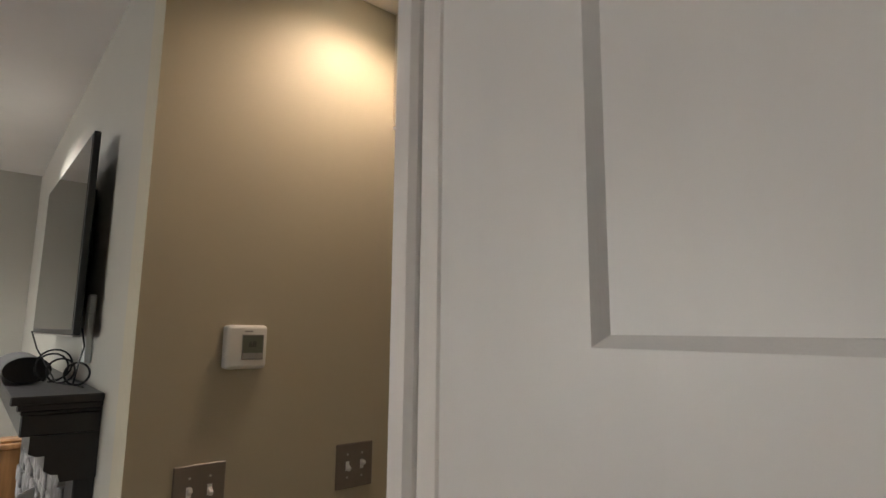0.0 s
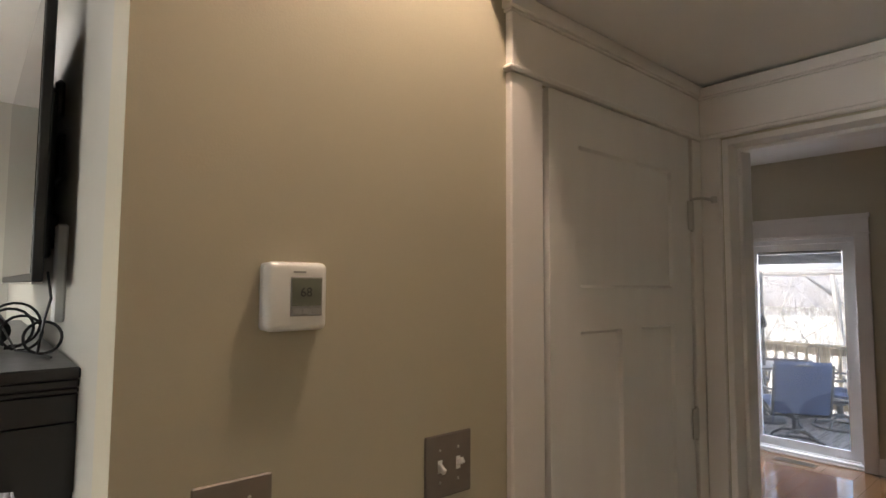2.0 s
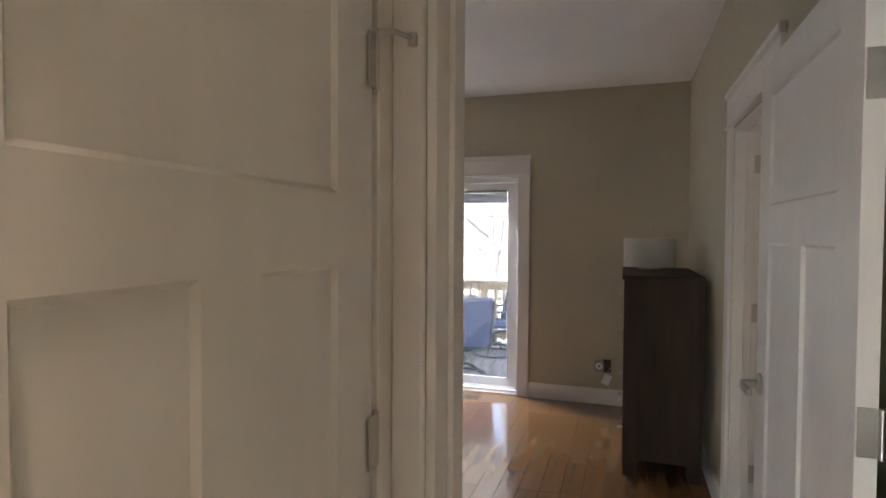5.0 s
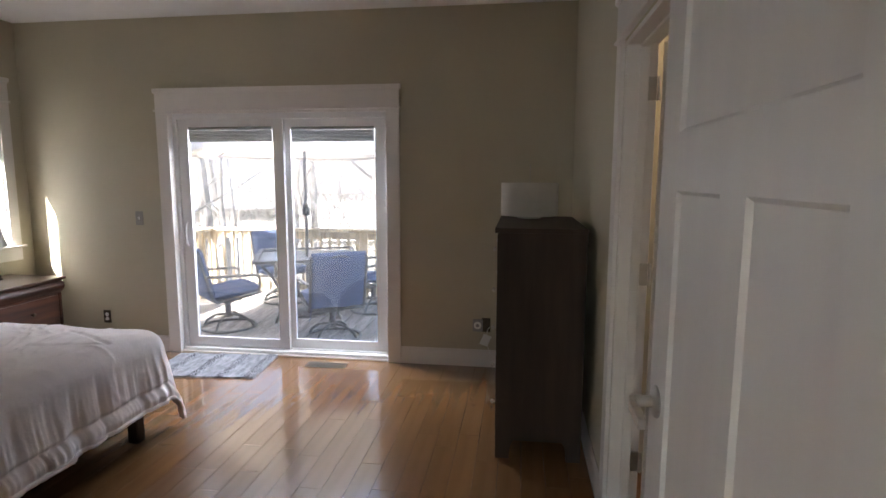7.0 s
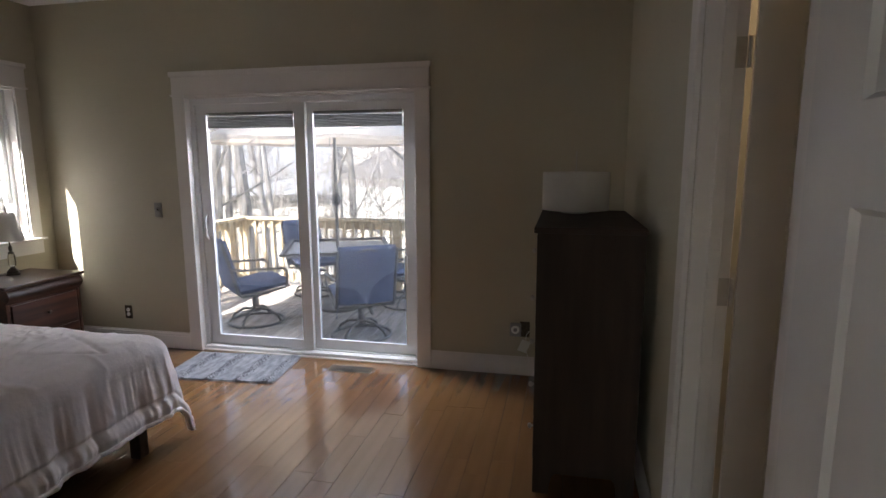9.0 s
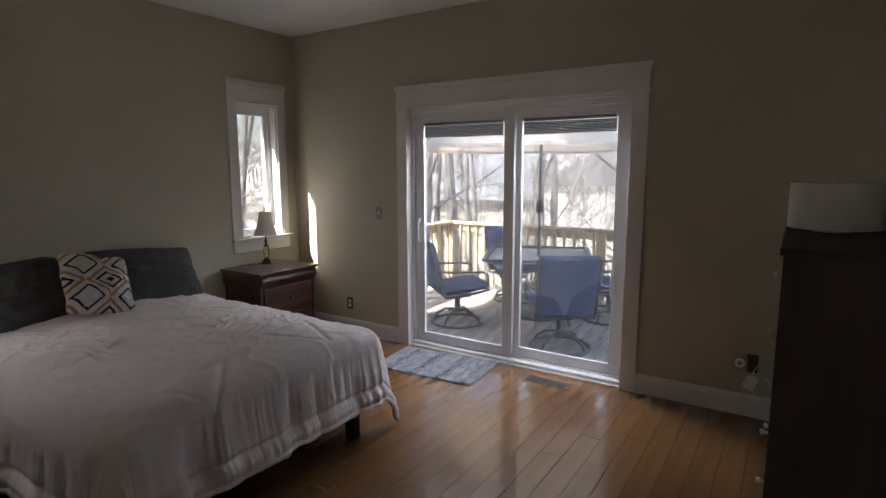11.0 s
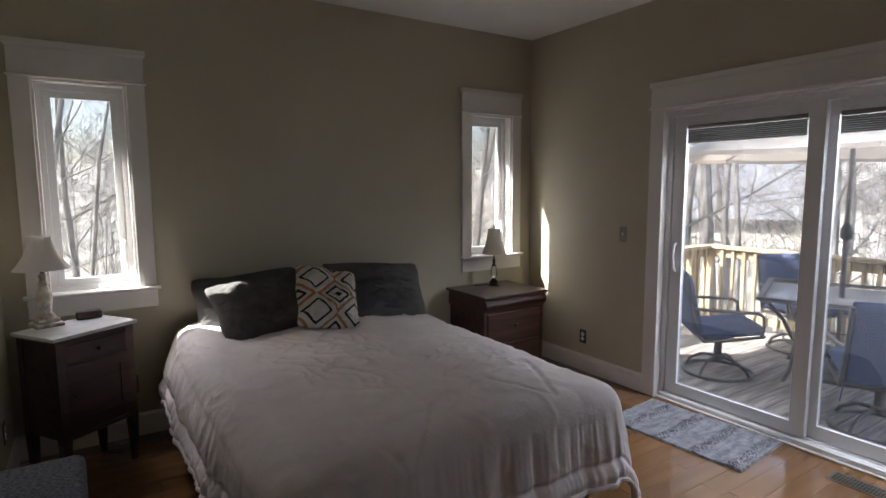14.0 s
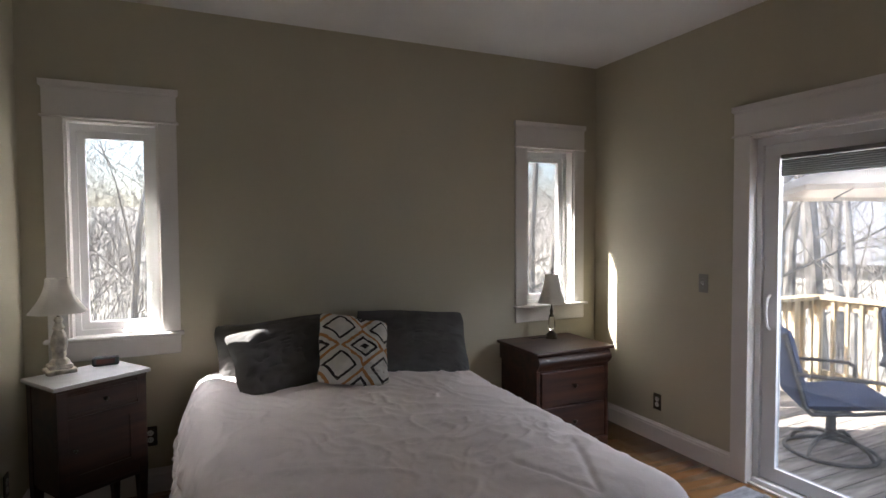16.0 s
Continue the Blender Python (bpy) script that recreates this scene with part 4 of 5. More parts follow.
def lamp_crystal():
    t = thing("table_lamp", pose(5.425, 4.90, 0.710) @ Matrix.Diagonal((1.05, 1.05, 1.28, 1)), "small bronze and crystal table lamp with a bell shade, unlit", "lamp")
    part("foot", lathe([(0.047, 0), (0.047, 0.008), (0.036, 0.014), (0.040, 0.022), (0.024, 0.034), (0.012, 0.045)], 20, wobble=lambda a: 1 + 0.10 * math.cos(4 * a)), M_BRONZE, t, smooth=True)
    part("crystal", lathe([(0.013, 0.045), (0.024, 0.058), (0.026, 0.09), (0.022, 0.118), (0.012, 0.128)], 10), M_CRYSTAL, t, "clear cut-glass body")
    part("neck", lathe([(0.019, 0.126), (0.019, 0.132), (0.009, 0.14), (0.013, 0.16), (0.009, 0.17), (0.005, 0.18), (0.005, 0.375)], 16), M_BRONZE, t, smooth=True)
    part("shade", bell_shade(0.098, 0.050, 0.205, 0.368), M_SHADE, t, "pale bell shade", True)
    part("finial", lathe([(0.004, 0.372), (0.008, 0.378), (0.005, 0.386), (0.009, 0.394), (0.0, 0.412)], 12), M_BRONZE, t, smooth=True)
    part("cord", tube([(-0.03, 0.02, 0.004), (-0.08, 0.03, 0.004), (-0.13, 0.01, 0.004), (-0.15, 0.06, 0.004), (-0.12, 0.10, 0.003)], 0.0025, 6), M_BLACK, t, smooth=True)


lamp_crystal()

ck = thing("alarm_clock", pose(2.585, 4.945, 0.806, 0, 0, 6), "small black digital alarm clock on the marble top", "clock")
part("case", turned(box(-0.062, 0.062, -0.028, 0.028, 0, 0.044, 0.010, 3), pose(0, 0, 0)), M_BLACK, ck)
part("display", turned(box(-0.042, 0.042, -0.001, 0.001, -0.012, 0.012), pose(0, -0.0275, 0.023)), material("red_display", (0.07, 0.018, 0.012), 0.2), ck, "dark red display")


def dresser():
    t = thing("dresser", pose(0, 0, 0), "tall espresso-brown chest of drawers with round knobs", "dresser")
    x0, x1, yb, yf, h = 4.545, 5.46, 0.490, 0.945, 1.255
    foot = 0.115
    for x in (x0, x1 - 0.03):
        prof = [(yb + 0.0, 0.0), (yb + 0.075, 0.0)]
        prof += [(yb + 0.075 + 0.03 * (1 - math.cos(radians(a))), foot * 0.92 * math.sin(radians(a))) for a in range(15, 91, 15)]
        prof += [(yf - 0.075 - 0.03 * (1 - math.cos(radians(a))), foot * 0.92 * math.sin(radians(a))) for a in range(90, 14, -15)]
        prof += [(yf - 0.075, 0.0), (yf, 0.0), (yf, h - 0.022), (yb, h - 0.022)]
        part("side_panel", extrude_profile(prof, x, x + 0.03, "x"), M_ESPRESSO, t)
    part("top", box(x0 - 0.012, x1 + 0.012, yb - 0.004, yf + 0.016, h - 0.022, h + 0.004, 0.004, 2), M_ESPRESSO, t)
    part("back_panel", box(x0 + 0.03, x1 - 0.03, yb, yb + 0.012, 0.10, h - 0.022), M_ESPRESSO, t)
    part("apron", box(x0 + 0.03, x1 - 0.03, yf - 0.03, yf - 0.005, 0.085, 0.14, 0.002), M_ESPRESSO, t)
    rows = 5
    z = 0.145
    step = (h - 0.03 - z) / rows
    xm = (x0 + x1) / 2
    for r in range(rows):
        z0, z1 = z + r * step + 0.004, z + (r + 1) * step - 0.004
        cols = [(x0 + 0.034, xm - 0.003), (xm + 0.003, x1 - 0.034)] if r == rows - 1 else [(x0 + 0.034, x1 - 0.034)]
        for a, b in cols:
            dr = part("drawer", box(a, b, yf - 0.40, yf + 0.004, z0, z1, 0.003), M_ESPRESSO, t)
            ks = [(a + b) / 2] if len(cols) == 2 else [a + 0.13, b - 0.13]
            for kx in ks:
                knob(dr, kx, yf + 0.004, (z0 + z1) / 2, 0.013, 1, M_NICKEL)


dresser()


def drum_lamp():
    t = thing("table_lamp", pose(5.30, 0.775, 1.259), "low table lamp with a wide white drum shade, unlit", "lamp")
    part("foot", lathe([(0.075, 0), (0.075, 0.012), (0.02, 0.02), (0.012, 0.03), (0.012, 0.17), (0.006, 0.20)], 24), M_NICKEL, t, smooth=True)
    bm = bmesh.new()
    seg = 48
    rr = []
    for r, z in ((0.182, 0.018), (0.182, 0.226), (0.178, 0.226), (0.178, 0.018)):
        rr.append([bm.verts.new((r * math.cos(2 * math.pi * i / seg), r * math.sin(2 * math.pi * i / seg), z)) for i in range(seg)])
    for k in range(4):
        for i in range(seg):
            bm.faces.new((rr[k][i], rr[k][(i + 1) % seg], rr[(k + 1) % 4][(i + 1) % seg], rr[(k + 1) % 4][i]))
    part("shade", bm, M_SHADE, t, "white fabric drum shade", True)
    sp = bmesh.new()
    for a in (0, 120, 240):
        tube([(0, 0, 0.20), (0.178 * math.cos(radians(a)), 0.178 * math.sin(radians(a)), 0.21)], 0.002, 6, sp)
    part("spider", sp, M_NICKEL, t)
    part("finial", lathe([(0.003, 0.20), (0.003, 0.325), (0.006, 0.33), (0.0, 0.345)], 10), M_NICKEL, t, smooth=True)


drum_lamp()

# upholstered bench by the west wall
bench = thing("bench", pose(0, 0, 0), "low bench upholstered in grey flecked tweed", "bench")
part("cushion", box(2.215, 2.545, 2.85, 3.88, 0.28, 0.485, 0.035, 4), M_TWEED, bench, smooth=True)
for x in (2.25, 2.515):
    for y in (2.90, 3.83):
        part("leg", lathe([(0.014, 0), (0.022, 0.30)], 12, centre=(x, y)), M_ESPRESSO, bench, smooth=True)
part("seat_frame", box(2.225, 2.535, 2.86, 3.87, 0.262, 0.29, 0.004), M_ESPRESSO, bench)


def rug():
    """Woven rug: broad smooth bands between rows of looped tufts, with an uneven edge."""
    t = thing("rug", pose(5.695, 3.255, 0.001, 0, 0, 5.0), "grey woven rug with rows of tufts before the glass door", "rug")
    rg = random.Random(21)
    bm = bmesh.new()
    nx, ny = 70, 130
    g = []
    for j in range(ny + 1):
        row = []
        for i in range(nx + 1):
            u, v = i / nx * 2 - 1, j / ny * 2 - 1
            e = 0.008 * noise.noise(Vector((u * 9, v * 9, 0)))
            shag = smoothstep(0.35, 0.75, math.sin(v * math.pi * 4.0 + 0.5 * noise.noise(Vector((u * 1.5, v, 8)))))
            z = 0.012 + 0.003 * noise.noise(Vector((u * 30, v * 14, 2))) + shag * (0.004 + 0.012 * noise.noise(Vector((u * 24, v * 44, 5))) + rg.uniform(-0.003, 0.003))
            if i in (0, nx) or j in (0, ny):
                z = 0.0
            row.append(bm.verts.new((u * 0.275 + (e if abs(u) > 0.9 else 0), v * 0.43 + (e if abs(v) > 0.95 else 0), z)))
        g.append(row)
    for j in range(ny):
        for i in range(nx):
            bm.faces.new((g[j][i], g[j][i + 1], g[j + 1][i + 1], g[j + 1][i]))
    part("weave", bm, M_RUG, t, smooth=False)


rug()

vent = thing("floor_register", pose(5.838, 2.368, 0.0), "bronze slotted floor register", "vent")
part("frame", pierced("x", -0.060, 0.060, -0.17, 0.17, 0.0, 0.004), M_VENT, vent).matrix_basis = pose(0, 0, 0, 0, 0, 90)
# black sheet on the solid plate, painting the shade between the fins
part("slot_shade", box(-0.046, 0.046, -0.152, 0.152, 0.0042, 0.0046), M_BLACK, vent, "black sheet standing for the shade in the slots")
for k in range(21):
    part("fin", box(-0.046, 0.046, -0.1515 + 0.01515 * k - 0.0028, -0.1515 + 0.01515 * k + 0.0028, 0.0044, 0.0075, 0.0008), M_VENT, vent)
part("bar", box(-0.003, 0.003, -0.152, 0.152, 0.0046, 0.0078), M_VENT, vent)


# wall fittings
def wall_frame(x, y, z, way):
    """A pose on a wall: local -y points out of it. way: degrees about z."""
    return pose(x, y, z, 0, 0, way)


def outlet(m, plate_mat, label, receptacle):
    t = thing("outlet", m, label, "outlet")
    part("plate", box(-0.035, 0.035, -0.006, 0.0, -0.057, 0.057, 0.002), plate_mat, t)
    for dz in (-0.0195, 0.0195):
        r = part("receptacle", turned(lathe([(0.017, 0), (0.0165, 0.0025)], 18), pose(0, -0.006, dz, 90)), receptacle, t)
        for sx, h in ((-0.0055, 0.0045), (0.0055, 0.0035)):
            part("slot", box(sx - 0.0009, sx + 0.0009, -0.0092, -0.0084, dz + 0.001 - h, dz + 0.001 + h), M_BLACK, r)
    return t


def switch_plate(m, gangs, plate_mat, label, ups):
    t = thing("light_switch", m, label, "light switch")
    w = 0.035 + 0.023 * (gangs - 1)
    part("plate", box(-w, w, -0.006, 0, -0.059, 0.059, 0.0022), plate_mat, t)
    for g in range(gangs):
        x = (g - (gangs - 1) / 2) * 0.046
        part("toggle", turned(box(-0.0045, 0.0045, -0.016, 0.004, -0.0055, 0.0055, 0.0015), pose(x, -0.006, 0, 28 if ups[g] else -28)), M_WHITE_PLASTIC, t, "white toggle")
        part("slot", box(x - 0.0055, x + 0.0055, -0.0066, -0.0056, -0.012, 0.012), M_WHITE_PLASTIC, t)
        for dz in (-0.03, 0.03):
            part("screw", turned(lathe([(0.003, 0), (0.0022, 0.0012)], 10), pose(x, -0.006, dz, 90)), M_NICKEL, t)
    return t


outlet(wall_frame(EAST, 4.435, 0.290, -90), M_BRONZE, "dark bronze outlet plate with white sockets", M_WHITE_PLASTIC)
outlet(wall_frame(2.775, NORTH, 0.33, 0), M_BRONZE, "dark bronze outlet plate between nightstand and bed", M_WHITE_PLASTIC)
outlet(wall_frame(WEST, 4.735, 0.315, 90), M_BRONZE, "dark bronze outlet plate behind the nightstand", M_WHITE_PLASTIC)
switch_plate(wall_frame(EAST, 4.06, 1.165, -90), 1, material("almond_plastic", (0.30, 0.29, 0.265), 0.4), "single almond switch plate beside the glass door", (0,))
timer = outlet(wall_frame(EAST, 1.085, 0.345, -90), M_BRONZE, "bronze outlet plate with a plug-in timer", M_BRONZE)
tm = thing("plug_timer", wall_frame(EAST - 0.006, 1.150, 0.345, -90), "grey square plug-in timer with a white round dial", "timer")
part("case", box(-0.040, 0.040, -0.032, 0, -0.048, 0.048, 0.006, 2), M_GREY_PLASTIC, tm)
part("dial", turned(lathe([(0.030, 0), (0.030, 0.005), (0.026, 0.007)], 28), pose(0, -0.032, 0.004, 90)), M_WHITE_PLASTIC, tm, "white dial", True)
part("dial_centre", turned(lathe([(0.014, 0), (0.013, 0.004)], 20), pose(0, -0.039, 0.004, 90)), M_GREY_PLASTIC, tm)
tag = thing("cord_tag", pose(5.945, 1.085, 0.235, 0, 0, -70), "white paper tag hanging on a cord", "tag")
part("paper", turned(box(-0.035, 0.035, -0.0008, 0.0008, -0.045, 0.045), pose(0, 0, 0, 8, 22)), M_WHITE_PLASTIC, tag)
part("cord", tube([(0.045, 0.03, 0.10), (0.02, 0.01, 0.08), (0.01, 0.0, 0.045), (0.02, 0.0, -0.05), (0.05, 0.03, -0.13), (0.09, 0.03, -0.22), (0.12, 0.02, -0.231)], 0.0025, 6), M_WHITE_PLASTIC, tag, "white cord", True)
solo("lamp_cord", tube([(2.52, 4.95, 0.62), (2.55, 5.06, 0.45), (2.60, 5.02, 0.12), (2.63, 4.93, 0.004), (2.70, 4.90, 0.004), (2.75, 4.98, 0.004)], 0.003, 6), M_BLACK, "black lamp cord trailing to the floor", "cord", smooth=True)


# ---- hall and living room things ----
th = thing("thermostat", wall_frame(0.4725, HALL_Y, 1.560, 0), "white square wall thermostat with a grey display", "thermostat")
part("back_plate", box(-0.050, 0.050, -0.012, 0, -0.052, 0.052, 0.008, 3), M_WHITE_PLASTIC, th)
part("case", box(-0.051, 0.051, -0.032, -0.010, -0.053, 0.053, 0.011, 4), M_WHITE_PLASTIC, th, smooth=True)
part("bezel", box(-0.013, 0.040, -0.0335, -0.031, -0.030, 0.030, 0.0008), M_GREY_PLASTIC, th, "grey bezel")
part("display", box(-0.011, 0.038, -0.0343, -0.0332, -0.014, 0.028, 0.0003), M_LCD, th, "grey liquid-crystal display")
for k in range(3):
    part("button", box(-0.010 + 0.0165 * k, 0.004 + 0.0165 * k, -0.0348, -0.0335, -0.027, -0.018, 0.001), M_GREY_PLASTIC, th)
part("maker_mark", box(-0.008, 0.012, -0.0325, -0.0318, 0.036, 0.039), M_GREY_PLASTIC, th)


def lettering(text, size, m, mat, parent, name="digits"):
    cu = bpy.data.curves.new(name, "FONT")
    cu.body, cu.size, cu.align_x, cu.align_y, cu.extrude = text, size, "CENTER", "CENTER", 0.0002
    ob = new("temporary", cu)
    me = bpy.data.meshes.new_from_object(ob.evaluated_get(bpy.context.evaluated_depsgraph_get()))
    bpy.data.objects.remove(ob)
    me.materials.clear()
    me.materials.append(mat)
    out = new(name, me)
    out.parent = parent
    out.matrix_basis = m
    return out


lettering("68", 0.020, pose(0.012, -0.0346, 0.006, 90), M_DARK_TEXT, th)
switch_plate(wall_frame(0.392, HALL_Y, 1.237, 0), 2, M_PLATE, "double bronze switch plate below the thermostat", (0, 1))
switch_plate(wall_frame(0.803, HALL_Y, 1.236, 0), 2, M_PLATE, "double bronze switch plate by the closet door", (1, 0))


def recessed_light(x, y, label="white recessed ceiling downlight, lit"):
    t = thing("recessed_light", pose(x, y, LIVING_TOP), label, "ceiling light", group="recessed lights")
    part("trim_ring", lathe([(0.085, -0.006), (0.088, -0.002), (0.088, 0.0)], 32), M_TRIM, t, smooth=True)
    part("lens", lathe([(0.062, -0.010), (0.064, -0.0062)], 32), glow("lamp_lens", (1.0, 0.90, 0.76), 0.9), t, "glowing lens")


# the last two fixtures are added, out of view, for the fill spots
for x, y in ((0.74, 1.15), (-0.14, 3.10), (-0.40, -0.75), (-1.6, 3.4)):
    recessed_light(x, y)

tv = thing("television", pose(0.177, 2.313, 1.871, 0, 0, 0.7), "black flat television on a wall mount", "television")
part("panel", box(-0.012, 0.006, -0.51, 0.51, -0.290, 0.293, 0.003, 2), M_BLACK, tv)
part("back_housing", box(0.006, 0.030, -0.36, 0.36, -0.24, 0.12, 0.008, 2), M_BLACK, tv)
part("screen", box(-0.0136, -0.0121, -0.498, 0.498, -0.274, 0.284, 0.0005), M_SCREEN, tv, "glossy dark screen")
part("silver_edge", box(-0.0125, 0.006, -0.508, 0.508, -0.2945, -0.2905, 0.001), M_NICKEL, tv)
mount = part("mount", box(0.018, 0.040, -0.20, -0.16, -0.21, 0.17, 0.004), M_BLACK, tv, "black bracket")
part("arm", box(0.036, 0.058, -0.21, -0.15, 0.10, 0.19, 0.008), M_BLACK, mount)
part("arm", box(0.036, 0.058, -0.21, -0.15, -0.21, -0.13, 0.008), M_BLACK, mount)
part("bracket", box(0.018, 0.040, 0.16, 0.20, -0.21, 0.17, 0.004), M_BLACK, tv)
part("wall_rail", box(0.044, 0.060, -0.26, 0.26, -0.05, 0.05, 0.003), M_BLACK, tv)


def fireplace():
    t = thing("fireplace", pose(0, 0, 0), "fireplace with black stepped mantel and stacked stone face", "fireplace")
    ya, yb = 1.645, 3.20
    wallx = 0.235
    part("shelf", box(0.045, wallx, ya, yb, 1.420, 1.440, 0.003), M_MANTEL, t, "dark painted shelf")
    bm = bmesh.new()
    for k, (dx, z0, z1) in enumerate(((0.014, 1.405, 1.420), (0.022, 1.395, 1.405))):
        cuboid(bm, 0.045 + dx, wallx, ya + dx * 0.6, yb - dx * 0.6, z0, z1, 0.003)
    part("moulding", bm, M_MANTEL, t)
    part("frieze", box(0.070, wallx, ya + 0.02, yb - 0.02, 1.345, 1.395, 0.003), M_MANTEL, t)
    for y0, y1 in ((ya + 0.02, ya + 0.17), (yb - 0.17, yb - 0.02)):
        prof = [(wallx, 1.345), (0.092, 1.345), (0.092, 1.305), (0.108, 1.297), (0.125, 1.297), (0.125, 1.262), (0.140, 1.252), (0.155, 1.250), (0.160, 1.232), (wallx, 1.232)]
        part("corbel", extrude_profile(prof, y0, y1, "y"), M_MANTEL, t)
        part("pilaster", box(0.190, wallx, y0 + 0.01, y1 - 0.01, 0, 1.232, 0.003), M_MANTEL, t)
    stone = material("stacked_stone", (0.33, 0.32, 0.31), 0.8, spread=0.3, scale=14, bump=0.6, bump_scale=60, island=0.35)
    rg = random.Random(3)
    z = 0.0
    shapes = {}
    while z < 1.22:
        h = rg.choice((0.035, 0.05, 0.065))
        y = ya + 0.18
        while y < yb - 0.18:
            w = min(rg.choice((0.12, 0.18, 0.24, 0.30)), yb - 0.18 - y)
            if w < 0.02:
                break
            if not (2.05 < y + w / 2 < 2.85 and z < 0.75):
                key = (round(w, 2), h)
                if key not in shapes:
                    shapes[key] = mesh_of("stone", box(-0.025, 0.025, -w / 2 + 0.003, w / 2 - 0.003, 0.002, h - 0.002, 0.004), stone)
                piece("stone", shapes[key], t, 0.205 + rg.uniform(-0.008, 0.008), y + w / 2, z)
            y += w
        z += h
    part("firebox", box(0.212, 0.232, 2.05, 2.85, 0, 0.75), M_BLACK, t, "black firebox")


fireplace()

sb = thing("soundbar", pose(0.098, 2.02, 1.440), "dark rounded speaker with a grey top on the mantel", "speaker")
prof = [(0.058 * math.cos(radians(a)), 0.038 + 0.038 * math.sin(radians(a))) for a in range(0, 360, 15)]
part("body", extrude_profile(prof, 0, 0.42, "y"), M_BLACK, sb, smooth=True)
part("grille", extrude_profile([(x * 1.015, 0.038 + (z - 0.038) * 1.015) for x, z in prof[3:15]], 0.004, 0.416, "y"), material("speaker_grille", (0.10, 0.10, 0.105), 0.6), sb, "grey fabric grille", True)
CABLE = "loose thin black cable on the mantel"
for cx, cy, cz, r in ((0.150, 1.97, 1.487, 0.040), (0.168, 1.93, 1.480, 0.034), (0.160, 2.02, 1.492, 0.045), (0.196, 1.84, 1.476, 0.030)):
    solo("cable", tube(arc((cx, cz), r, -100, 250, 18, "xz", cy), 0.003, 6), M_BLACK, "coiled thin black cable on the mantel", "cable", "mantel cables", smooth=True)
solo("cable", tube([(0.10, 2.06, 1.590), (0.115, 2.04, 1.54), (0.135, 2.0, 1.50), (0.16, 1.93, 1.446), (0.20, 1.84, 1.444), (0.205, 1.78, 1.444)], 0.0022, 6), M_BLACK, CABLE, "cable", "mantel cables", smooth=True)
solo("cable", tube([(0.20, 1.86, 1.60), (0.205, 1.83, 1.55), (0.195, 1.82, 1.51), (0.19, 1.85, 1.446), (0.17, 1.95, 1.444)], 0.0025, 6), M_BLACK, CABLE, "cable", "mantel cables", smooth=True)
wp = thing("cable_cover", pose(0, 0, 0), "white cable cover on the wall below the television", "cable cover")
part("cover", box(0.214, 0.235, 1.90, 1.935, 1.50, 1.70, 0.004), M_WHITE_PLASTIC, wp)


# plain capped post put in place of an unidentified oak upright
np_ = thing("newel_post", pose(0.168, 3.38, 0), "square honey oak post beyond the fireplace", "post")
part("shaft", box(-0.052, 0.052, -0.052, 0.052, 0, 1.04, 0.006), M_OAK, np_)
part("cap", cuboid(box(-0.062, 0.062, -0.062, 0.062, 1.04, 1.065, 0.005), -0.045, 0.045, -0.045, 0.045, 1.065, 1.085, 0.008), M_OAK, np_)
# made-up board, run down to the floor to support an unidentified white sheet
board = thing("paper_roll", pose(0.10, 1.90, 0.0), "tall white board by the hearth, standing in for an unidentified white paper", "board")
part("sheet", turned(box(-0.05, 0.05, -0.004, 0.004, 0, 1.16, 0.002), pose(0, 0, 0, 0, 2.5, 65)), M_WHITE_PLASTIC, board)


# ---- deck ----
DZ = -0.13
DX0, DX1, DY0, DY1 = 6.19, 9.06, -1.2, 5.26


